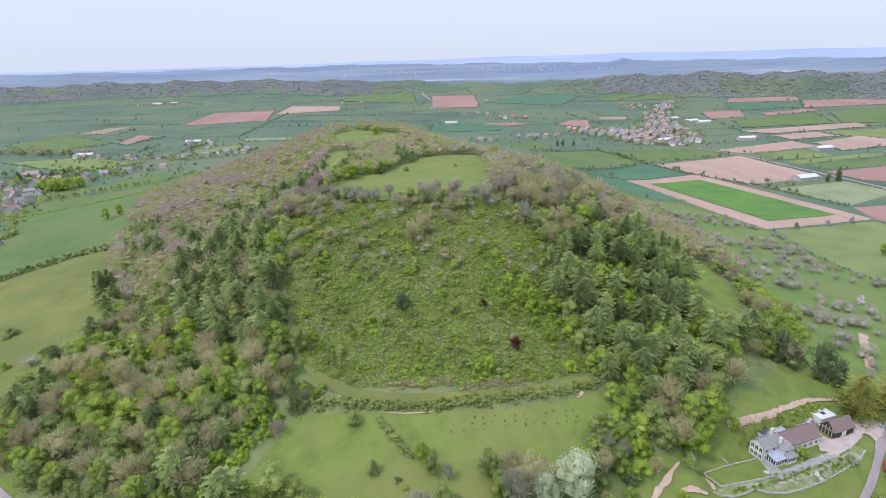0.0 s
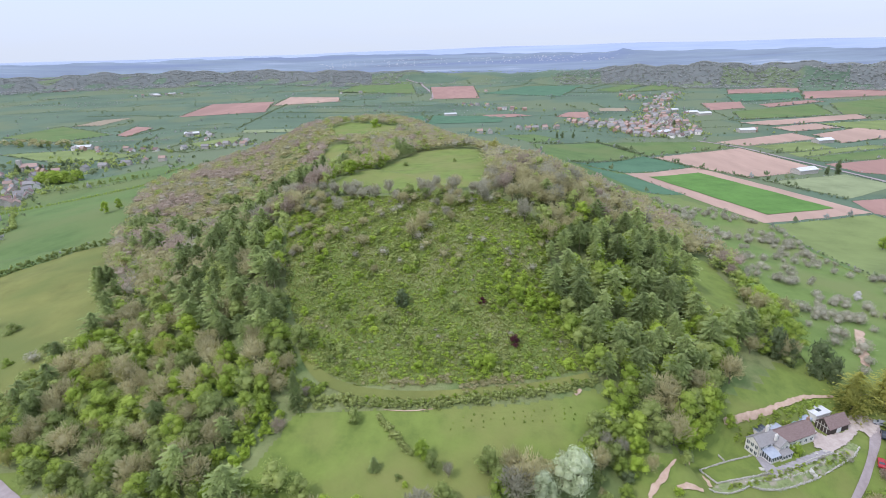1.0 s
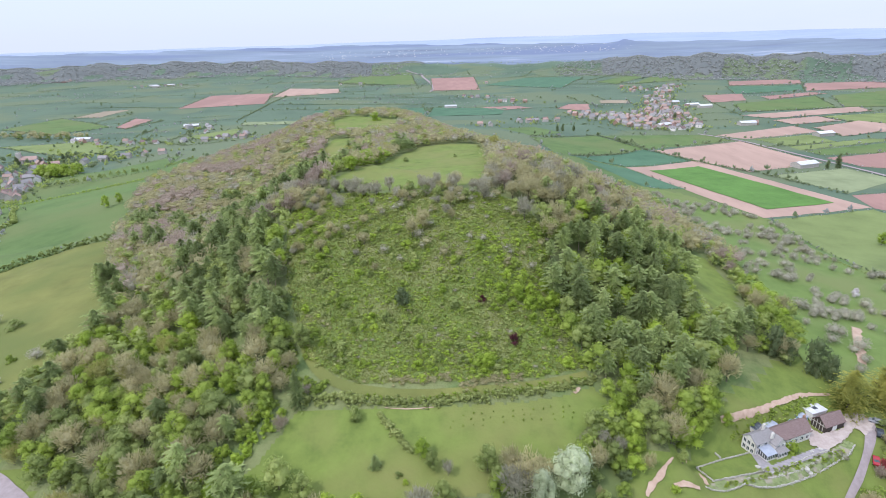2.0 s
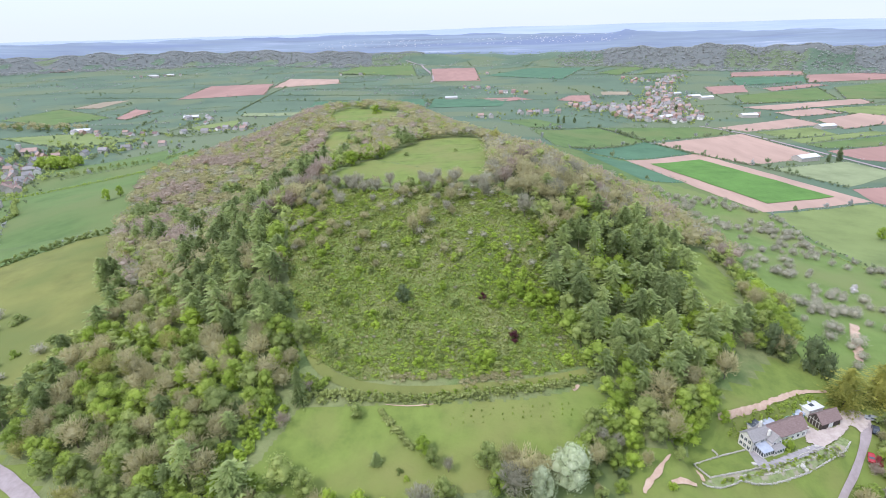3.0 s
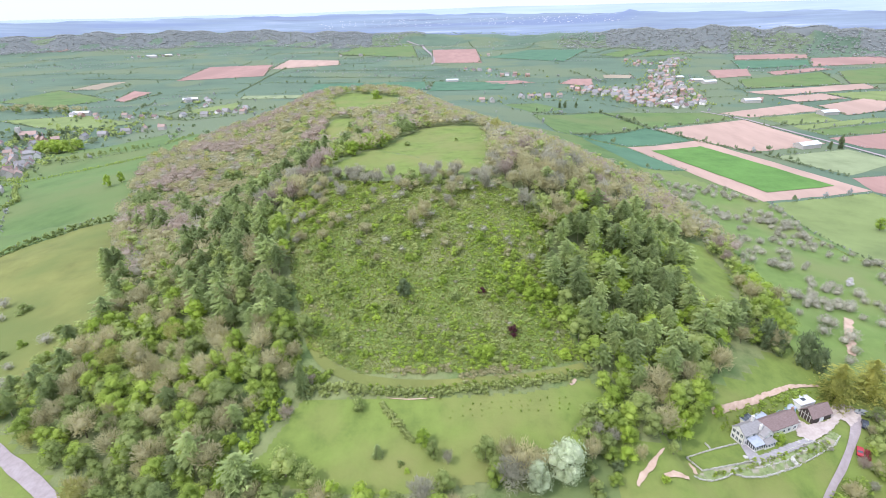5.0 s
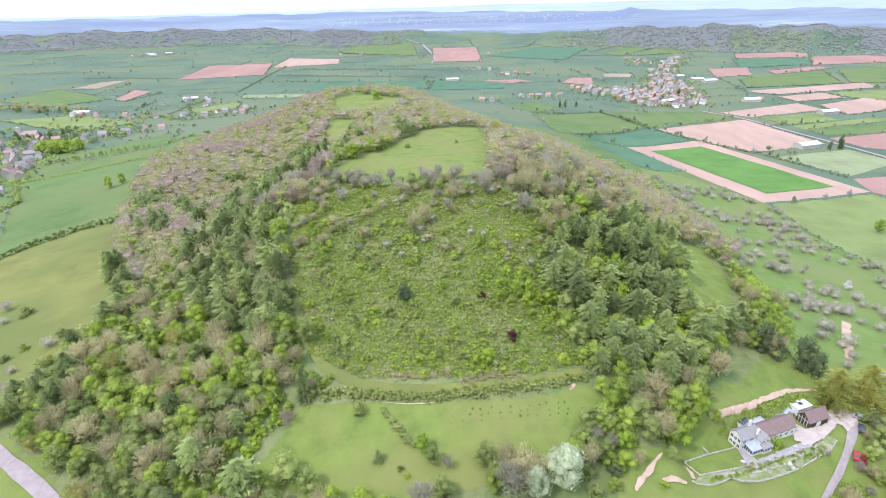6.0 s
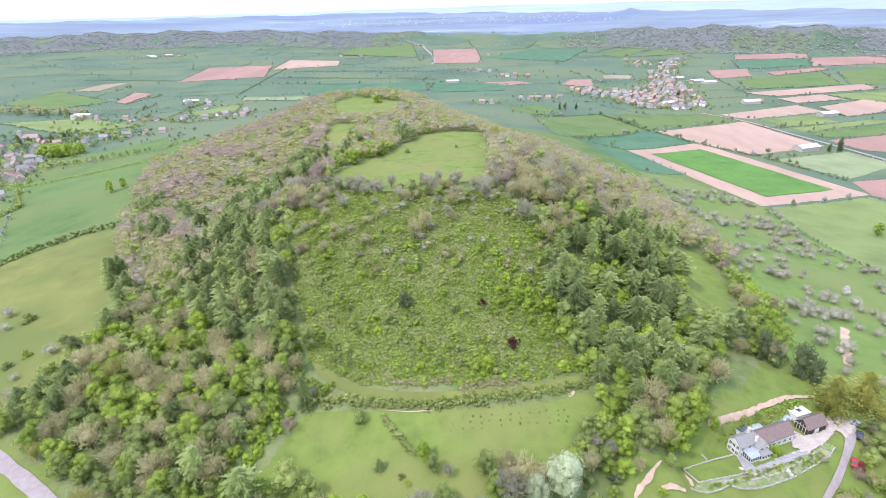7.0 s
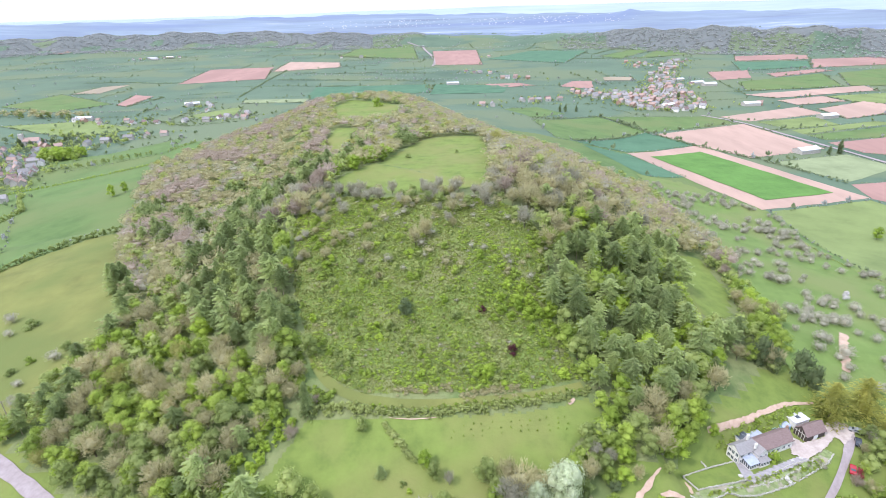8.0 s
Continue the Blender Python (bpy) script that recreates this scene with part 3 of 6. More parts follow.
ribbon("track", [(153, 190), (149, 184), (145, 178), (138, 164)], [3.5, 3.2, 2.5], BARE_EARTH, "strip of bare pale earth in the grass", "track", 0.7, 0.6, ragged=0.5)
ribbon("track", [(61.8, 121.5), (60.6, 119.6), (59.6, 117.8)], [0.5, 2.0, 1.2], BARE_EARTH, "patch of bare reddish earth among bushes", "track", 0.3, 0.6, ragged=0.5)
ribbon("track", [(55.2, 114.4), (52.8, 112.1), (50.3, 109.1), (46.4, 105.2), (45, 103)], [0.4, 1.1, 1.4, 1.8, 0.8], BARE_EARTH, "worn bare earth path", "track", 0.3, 0.6, ragged=0.5)
ribbon("track", [(53, 106.4), (56, 107.2), (60, 107)], [0.8, 1.7, 0.9], BARE_EARTH, "patch of bare pale earth", "track", 0.3, 0.6, ragged=0.5)
ribbon("track", [(63.0, 115), (63.2, 113), (63.9, 110.8)], [0.8, 1.7, 1.0], BARE_EARTH, "patch of bare pale earth by the garden wall", "track", 0.3, 0.6, ragged=0.5)

ribbon("track", [(-25, 127.2), (-18, 126.6), (-10, 127.0)], [0.2, 0.4, 0.2], BARE_EARTH, "thin strip of bare earth on the lawn", "track", 0.35, 1.2)
ribbon("track", [(31.5, 132.8), (33.5, 135.0)], [0.8, 1.3, 0.8], BARE_EARTH, "small patch of bare earth on the lawn", "track", 0.35, 1.0)

# the far country, out to the skyline, with its haze put into the colour
turns = np.linspace(-52, 52, 150)
near_edge = np.interp(turns, RIDGE_AZ, RIDGE_D) + 420
hill_foot = np.interp(turns, (-52, -20, -8, -2, 8, 52), (4650, 4620, 4550, 4350, 4150, 4050)) + 55 * np.sin(turns * 0.9) + 30 * np.sin(turns * 2.7)


def ring(name, inner, outer, steps, first, mat, label):
    """A sheet of far country between two distances that change with the direction."""
    u = np.linspace(0, 1, steps + 1)[:, None]
    r = inner * (1 - u) + outer * u
    x, y = r * np.sin(np.radians(turns)), r * np.cos(np.radians(turns))
    z = ground(x, y) + np.where(u > 0, 1.5, first)
    faces = [(k * 150 + c, k * 150 + c + 1, (k + 1) * 150 + c + 1, (k + 1) * 150 + c) for k in range(steps) for c in range(149)]
    tagged(link_mesh(name, np.stack([x.ravel(), y.ravel(), z.ravel()], 1), faces, mat, flat=False), label, "distance", kind="structure")


ring("backdrop", near_edge, hill_foot, 40, -22, HAZED_DISTANCE, "plain in the far distance with blue haze painted into its colour")
ring("backdrop", hill_foot, np.full(150, 4870.0), 14, 1.5, HAZED_HILLS, "hills along the horizon with pale blue haze painted into their colour")


def ridge_wood(from_az, to_az, start, end):
    """The woodland floor on part of the ridge."""
    azs, out = np.linspace(from_az, to_az, int((to_az - from_az) * 3)), []
    for k in range(13):
        for a in azs:
            edge = 30 * math.sin(a * 2.1) + 22 * math.sin(a * 5.3)
            r = float(np.interp(a, RIDGE_AZ, RIDGE_D)) + (start + edge) * (1 - k / 12) + end * k / 12
            rim = k in (0, 12) or a in (azs[0], azs[-1])
            out.append((r * math.sin(radians(a)), r * math.cos(radians(a)), height(r * math.sin(radians(a)), r * math.cos(radians(a))) + (-7 if rim else 0.8)))
    n = len(azs)
    faces = [(r * n + c, r * n + c + 1, (r + 1) * n + c + 1, (r + 1) * n + c) for r in range(12) for c in range(n - 1)]
    tagged(link_mesh("woodland_floor", out, faces, HAZED_RIDGE_FLOOR, flat=False), "grey-brown woodland on the distant ridge, greyed with painted haze", "woodland floor", kind="structure")


ridge_wood(-50, -9, 5, 440)
ridge_wood(13, 24, 20, 440)
ridge_wood(24, 33, 190, 440)
ridge_wood(33, 50, 20, 440)
# pale towns scattered over the far country
town_rng, town_v, town_f = np.random.default_rng(5), [], []
for k in range(240):
    a = radians(town_rng.choice((-12, -7, -4, 2, 4, 8, 9, 13)) + town_rng.normal(0, 1.3))
    d = 3500 + 500 * town_rng.random()
    x, y, w, h = d * math.sin(a), d * math.cos(a), town_rng.uniform(1.5, 4), town_rng.uniform(1.2, 2.5)
    z, b = height(x, y) + 1.5, len(town_v)
    town_v += [(x - w, y, z - 2), (x + w, y, z - 2), (x + w, y + w, z - 2), (x - w, y + w, z - 2), (x - w, y, z + h), (x + w, y, z + h), (x + w, y + w, z + h), (x - w, y + w, z + h)]
    town_f += [(b, b + 1, b + 5, b + 4), (b + 4, b + 5, b + 6, b + 7), (b + 1, b + 2, b + 6, b + 5), (b + 3, b, b + 4, b + 7)]
tagged(link_mesh("far_town", town_v, town_f, WHITE_WALL), "tiny pale buildings of distant towns", "town", kind="stuff")

# ---- plants ----
rng = np.random.default_rng(7)


def unit(v):
    return v / np.maximum(np.linalg.norm(v, axis=-1, keepdims=True), 1e-9)


def leaf_cards(points, normals, size, jitter, r, slim=0.62):
    """Small leaves at the points, roughly facing along the normals."""
    n = len(points)
    nn = unit(normals + r.normal(0, jitter, (n, 3)))
    a = unit(np.cross(nn, unit(r.normal(0, 1, (n, 3)))))
    b = np.cross(nn, a)
    s = size * r.uniform(0.6, 1.3, (n, 1))
    tri = np.stack([points - a * s * slim - b * s * 0.5, points + a * s * slim - b * s * 0.5, points + b * s + nn * s * 0.15], 1)
    return tri.reshape(-1, 3), (np.arange(n * 3, dtype=np.int32), np.full(n, 3, np.int32))


def join(pieces):
    """Several shapes as one: vertices, and corner indices with the corner count of each face."""
    verts, corners, sizes, base = [], [], [], 0
    for v, f in pieces:
        f = f if isinstance(f, tuple) and isinstance(f[0], np.ndarray) else (np.array([i for q in f for i in q], np.int32), np.array([len(q) for q in f], np.int32))
        verts.append(np.asarray(v, float))
        corners.append(f[0] + base)
        sizes.append(f[1])
        base += len(v)
    return np.concatenate(verts), (np.concatenate(corners).astype(np.int32), np.concatenate(sizes).astype(np.int32))


ICO = ((0, 0, -1), (0.72, -0.53, -0.45), (-0.28, -0.85, -0.45), (-0.89, 0, -0.45), (-0.28, 0.85, -0.45), (0.72, 0.53, -0.45),
       (0.28, -0.85, 0.45), (-0.72, -0.53, 0.45), (-0.72, 0.53, 0.45), (0.28, 0.85, 0.45), (0.89, 0, 0.45), (0, 0, 1))
ICO_F = ((1, 2, 6), (2, 3, 7), (3, 4, 8), (4, 5, 9), (5, 1, 10),
         (1, 6, 10), (2, 7, 6), (3, 8, 7), (4, 9, 8), (5, 10, 9), (6, 7, 11), (7, 8, 11), (8, 9, 11), (9, 10, 11), (10, 6, 11))


def lump(centre, radius, r, squash=0.85):
    v = np.array(ICO) * radius * r.uniform(0.7, 1.1, (12, 1)) * (1, 1, squash)
    return v + centre, ICO_F


def round_crown(r, lumps, cards, size, width=0.42, low=0.25, top=1.0):
    """A leafy crown for a tree one metre high: clumps of leaves with gaps, uneven at the edge."""
    out = []
    for k in range(lumps):
        h = low + (top - low) * (k + 0.6) / lumps
        reach = width * math.sin(math.pi * min(0.97, max(0.12, (h - low * 0.6) / (top - low * 0.6)))) ** 0.7
        ang = k * 2.4 + r.uniform(-0.5, 0.5)
        off = reach * r.uniform(0.35, 0.75) * (0.4 if k == lumps - 1 else 1)
        c = np.array((math.cos(ang) * off, math.sin(ang) * off, h - 0.07))
        rad = width * r.uniform(0.36, 0.58)
        out.append(lump(c, rad * 0.72, r))
        d = unit(r.normal(0, 1, (cards, 3)) + (0, 0, 0.35))
        p = c + d * rad * r.uniform(0.72, 1.18, (cards, 1)) * (1, 1, 0.85)
        out.append(leaf_cards(p, d, size, 0.38, r))
    return join(out)


def stick(a, b, ra, rb):
    """A tapered four-sided limb from a to b."""
    a, b = np.array(a, float), np.array(b, float)
    w = unit(b - a)
    s = unit(np.cross(w, (0.31, 0.9, 0.2)))
    t = np.cross(w, s)
    ring = [(s, 1), (t, 1), (-s, 1), (-t, 1)]
    v = [a + q * ra for q, _ in ring] + [b + q * rb for q, _ in ring]
    return np.array(v), [(k, (k + 1) % 4, 4 + (k + 1) % 4, 4 + k) for k in range(4)] + [(7, 6, 5, 4)]


def trunk_mesh(r, to=0.55, thick=0.022, limbs=5, spread_out=0.28):
    bend = r.uniform(-0.03, 0.03, 2)
    knee = (bend[0], bend[1], to * 0.55)
    tip = (bend[0] * 2.2, bend[1] * 2.2, to)
    out = [stick((0, 0, -0.06), (0, 0, 0.03), thick * 1.6, thick), stick((0, 0, 0.02), knee, thick, thick * 0.8), stick(knee, tip, thick * 0.8, thick * 0.35)]
    for k in range(limbs):
        h = to * (0.5 + 0.5 * k / limbs)
        ang = k * 2.4 + r.uniform(-0.4, 0.4)
        base = np.array(knee) + (np.array(tip) - knee) * max(0, (h - knee[2]) / (tip[2] - knee[2]))
        out.append(stick(base, base + (math.cos(ang) * spread_out, math.sin(ang) * spread_out, spread_out * 0.9), thick * 0.45, thick * 0.12))
    return join(out)


def twig_crown(r, twigs, width=0.40, low=0.22, length=0.16, wide=0.011, limbs=9):
    """A crown of bare or budding twigs: forked boughs carrying sprays of thin twigs, open enough to see through."""
    out, tips = [], []
    for k in range(limbs):
        ang, h = k * 2.4 + r.uniform(-0.4, 0.4), low + 0.35 * (k / limbs)
        reach = width * r.uniform(0.6, 1.0) * (1 - 0.45 * k / limbs)
        a = np.array((0, 0, h * 0.8))
        b = np.array((math.cos(ang) * reach, math.sin(ang) * reach, min(0.98, h + r.uniform(0.25, 0.5))))
        m = (a + b) / 2 + r.normal(0, 0.03, 3)
        out += [stick(a, m, 0.009, 0.006), stick(m, b, 0.006, 0.002)]
        tips += [m, (m + b) / 2, b]
    tips = np.array(tips)
    n = twigs
    base = tips[r.integers(0, len(tips), n)] + r.normal(0, width * 0.17, (n, 3))
    way = unit(base - (0, 0, low) + r.normal(0, 0.22, (n, 3)) + (0, 0, 0.12))
    ln = length * r.uniform(0.5, 1.2, (n, 1))
    side = unit(np.cross(way, r.normal(0, 1, (n, 3)))) * wide * r.uniform(0.6, 1.3, (n, 1))
    tri = np.stack([base - side, base + side, base + way * ln], 1).reshape(-1, 3)
    tri[:, 2] = np.maximum(tri[:, 2], 0.04)
    out.append((tri, (np.arange(n * 3, dtype=np.int32), np.full(n, 3, np.int32))))
    return join(out)


def needle_crown(r, whorls, boughs, width=0.2, low=0.3, size=0.045, flat_top=0.35, sprays=9):
    """A conifer's crown: whorls of layered, drooping boughs that carry flat sprays of needles."""
    out = []
    for k in range(whorls):
        u = k / (whorls - 1)
        h = low + (1.0 - low) * u
        reach = width * ((1 - u) ** 0.75 * (1 - flat_top) + flat_top * (1 - u ** 6)) + 0.02
        for q in range(boughs):
            ang = (q + 0.5 * (k % 2)) * 2 * math.pi / boughs + r.uniform(-0.35, 0.35)
            far = reach * r.uniform(0.4, 1.25)
            way = unit(np.array((math.cos(ang), math.sin(ang), r.uniform(-0.2, 0.3))))
            side = np.array((-way[1], way[0], 0.0))
            t = np.linspace(0.2, 1.0, sprays)[:, None] + r.normal(0, 0.05, (sprays, 1))
            sign = np.where(np.arange(sprays) % 2, 1.0, -1.0)[:, None]
            sz = size * (1.2 - 0.5 * u) * r.uniform(0.7, 1.3, (sprays, 1))
            p = np.array((0, 0, h)) + way * far * t - np.array((0, 0, 0.05)) * t * t + r.normal(0, 0.008, (sprays, 3))
            tip = p + (way * 0.9 + side * sign * 0.9) * sz * 1.35 - np.array((0, 0, 0.25)) * sz
            tri = np.stack([p - way * sz * 0.75, p + way * sz * 0.75 + np.array((0, 0, 0.2)) * sz, tip], 1).reshape(-1, 3)
            out.append((tri, (np.arange(sprays * 3, dtype=np.int32), np.full(sprays, 3, np.int32))))
    out.append(lump(np.array((0, 0, low + (1 - low) * 0.42)), width * 0.4, r, 2.2))
    return join(out)


def fuzz_crown(r, sprigs, width=0.4, low=0.2, length=0.1, wide=0.04):
    """A soft leafless crown seen from far off: a domed cloud of short upright sprigs round a thin core."""
    d = unit(r.normal(0, 1, (sprigs, 3)) + (0, 0, 0.45))
    lobes = 1 + 0.16 * np.sin(d[:, :1] * 5 + r.uniform(0, 6)) * np.sin(d[:, 1:2] * 5 + r.uniform(0, 6))
    mid, span = np.array((0, 0, (low + 1) / 2)), np.array((width, width, (1 - low) / 2))
    p = mid + d * span * lobes * r.uniform(0.62, 1.0, (sprigs, 1))
    way = unit(d + (0, 0, 0.6) + r.normal(0, 0.25, (sprigs, 3)))
    side = unit(np.cross(way, d + r.normal(0, 0.25, (sprigs, 3)))) * wide * r.uniform(0.6, 1.3, (sprigs, 1))
    ln = length * r.uniform(0.6, 1.3, (sprigs, 1))
    tri = np.stack([p - side, p + side, p + way * ln], 1).reshape(-1, 3)
    return join([(tri, (np.arange(sprigs * 3, dtype=np.int32), np.full(sprigs, 3, np.int32))), lump(mid, width * 0.66, r, 0.85)])


def as_mesh(name, shape, mat):
    return fill_mesh(name, shape[0], shape[1], mat)


KINDS = {}


def kind_of_tree(key, crown_maker, low_maker, crown_mat, trunk_maker, bark, variants=4):
    r = np.random.default_rng(len(KINDS) + 11)
    KINDS[key] = dict(crowns=[as_mesh("crown", crown_maker(r), crown_mat) for _ in range(variants)],
                      trunks=[as_mesh("trunk", trunk_maker(r), bark) for _ in range(variants)] if trunk_maker else None,
                      low=[low_maker(r) for _ in range(3)], mat=crown_mat)


leafy = lambda r: round_crown(r, 10, 92, 0.036)
leafy_low = lambda r: round_crown(r, 5, 30, 0.062)
bushy = lambda r: round_crown(r, 5, 64, 0.088, width=0.62, low=0.0, top=0.95)
bushy_low = lambda r: round_crown(r, 3, 24, 0.125, width=0.62, low=0.0, top=0.9)
twiggy = lambda r: join([twig_crown(r, 620, wide=0.012), fuzz_crown(r, 220, width=0.36, low=0.3, length=0.09, wide=0.022)])
twiggy_low = lambda r: fuzz_crown(r, 105)
tuft = lambda r: round_crown(r, 1, 8, 0.26, width=0.75, low=0.0, top=0.75)
piny = lambda r: needle_crown(r, 11, 10, width=0.25, low=0.36, size=0.042, flat_top=0.92, sprays=10)
piny_low = lambda r: needle_crown(r, 7, 8, width=0.25, low=0.34, size=0.07, flat_top=0.92, sprays=5)
stem = lambda r: trunk_mesh(r, limbs=3)
pole = lambda r: trunk_mesh(r, to=0.93, thick=0.013, limbs=3, spread_out=0.06)
for key, high, low, mat, tr, bark in (
        ("tuft", tuft, tuft, HEDGE, stem, BARK), ("tuftolive", tuft, tuft, HEDGE, stem, BARK), ("tuftbud", tuft, tuft, HAZED_WOOD, stem, BARK), ("tuftgreen", tuft, tuft, OLIVE, stem, BARK), ("tuftgrey", tuft, tuft, GREY, stem, BARK),
        ("tuftfar", tuft, tuft, HAZED_WOOD, stem, BARK), ("tuftpine", tuft, tuft, PINE, stem, BARK), ("silver", lambda r: round_crown(r, 22, 150, 0.025), leafy_low, SILVER, stem, BARK),
        ("purple", bushy, bushy_low, PURPLE, stem, BARK), ("red", bushy, bushy_low, REDLEAF, stem, BARK), ("dark", lambda r: round_crown(r, 9, 95, 0.062, width=0.56, low=0.0), bushy_low, DARKLEAF, stem, BARK),
        ("gold", lambda r: needle_crown(r, 19, 17, width=0.43, low=0.03, flat_top=0.6, size=0.03, sprays=9), leafy_low, GOLD, stem, BARK), ("blossom", leafy, leafy_low, BLOSSOM, stem, BARK),
        ("fir", lambda r: needle_crown(r, 16, 10, width=0.28, low=0.05, flat_top=0.1, size=0.04, sprays=11), piny_low, PINE, pole, PINEBARK),
        ("rosebush", lambda r: twig_crown(r, 900, width=0.5, low=0.05, length=0.2), twiggy_low, ROSE, stem, BARK),
        ("greybush", lambda r: join([twig_crown(r, 220, width=0.45, low=0.12, length=0.2, wide=0.014), fuzz_crown(r, 170, width=0.46, low=0.1, length=0.1, wide=0.03)]), twiggy_low, ORCHARD_TWIGS, stem, BARK),
        ("green", leafy, leafy_low, LEAF, stem, BARK), ("lime", leafy, leafy_low, LIME, stem, BARK), ("olive", leafy, leafy_low, OLIVE, stem, BARK),
        ("bud", twiggy, twiggy_low, BUD, stem, BARK), ("rose", twiggy, twiggy_low, ROSE, stem, BARK), ("grey", twiggy, twiggy_low, GREY, stem, BARK),
        ("yellowbud", twiggy, twiggy_low, YELLOWBUD, stem, BARK), ("pine", piny, piny_low, PINE, pole, PINEBARK),
        ("shrub", bushy, bushy_low, LEAF, stem, BARK), ("limeshrub", bushy, bushy_low, LIME, stem, BARK), ("oliveshrub", bushy, bushy_low, OLIVE, stem, BARK), ("bramble", bushy, bushy_low, BRAMBLE, stem, BARK)):
    kind_of_tree(key, high, low, mat, tr, bark)

LABELS = {
    "silver": ("broadleaf_tree", "large tree with silvery white-green leaves", "tree"), "purple": ("shrub", "dark purple-leaved shrub on the slope", "shrub"),
    "red": ("shrub", "red-leaved garden shrub", "shrub"), "dark": ("shrub", "dense dark evergreen bush", "shrub"), "gold": ("conifer_tree", "massive golden-green conifer beside the lane", "tree"),
    "blossom": ("blossom_tree", "small tree in white blossom", "tree"), "fir": ("fir_tree", "dark green fir with branches to the ground", "tree"),
    "rosebush": ("shrub", "round leafless shrub with reddish twigs", "shrub"), "greybush": ("shrub", "grey leafless shrub", "shrub"),
    "green": ("broadleaf_tree", "broadleaf tree in fresh green spring leaf", "tree"), "lime": ("broadleaf_tree", "broadleaf tree in bright lime green leaf", "tree"),
    "olive": ("broadleaf_tree", "broadleaf tree with dull olive green leaves", "tree"), "bud": ("bare_tree", "brown budding tree with open twiggy crown", "tree"),
    "rose": ("bare_tree", "leafless tree with reddish brown twigs", "tree"), "grey": ("bare_tree", "leafless grey twiggy tree", "tree"),
    "yellowbud": ("bare_tree", "twiggy tree with yellow-green buds", "tree"), "pine": ("pine_tree", "tall dark green pine with bare lower trunk", "tree"),
    "shrub": ("shrub", "rounded green shrub on the grassy slope", "shrub"), "limeshrub": ("shrub", "bright lime green shrub on the slope", "shrub"),
    "oliveshrub": ("shrub", "dull olive green shrub on the slope", "shrub")}


def plant(key, x, y, high, wide=1.0, label="", group="", name="", crown=None, sink=0.15):
    """One tree or shrub with its trunk and crown, standing on the ground."""
    kind, (title, text, category) = KINDS[key], LABELS[key]
    root = new(name or title)
    k, j = int(rng.integers(len(kind["crowns"]))), int(rng.integers(len(kind["crowns"])))
    for title2, me in (("trunk", kind["trunks"][j]), ("crown", crown or kind["crowns"][k])):
        ob = new(title2, me)
        ob.parent = root
    root.matrix_world = Matrix.LocRotScale((x, y, height(x, y) - sink), Euler((0, 0, rng.uniform(0, 6.28))), (high * wide, high * wide, high))
    return tagged(root, label or text, category, group or {"tree": "trees of the hill wood", "shrub": "shrubs on the hill slope"}[category])


def thicket(name, key, spots, label, category):
    """Many far or small plants of one kind in one mesh."""
    shapes, pieces = KINDS[key]["low"], []
    zs = ground(np.array([q[0] for q in spots]), np.array([q[1] for q in spots])) if spots else []
    for (x, y, high, wide), z in zip(spots, zs):
        v, f = shapes[int(rng.integers(len(shapes)))]
        a = rng.uniform(0, 6.28)
        c, s = math.cos(a) * high * wide, math.sin(a) * high * wide
        pieces.append((np.stack([v[:, 0] * c - v[:, 1] * s + x, v[:, 0] * s + v[:, 1] * c + y, v[:, 2] * high + z - 0.1], 1), f))
    if pieces:
        tagged(link_mesh(name, *join(pieces), KINDS[key]["mat"]), label, category, kind="stuff")



count = {}
rest = {}
spots = [(x + rng.uniform(-2.6, 2.6), y + rng.uniform(-2.6, 2.6)) for x in np.arange(-310, 145, 5.4) for y in np.arange(90, 700, 5.4)]
spots.sort(key=lambda q: math.hypot(q[0], q[1]))
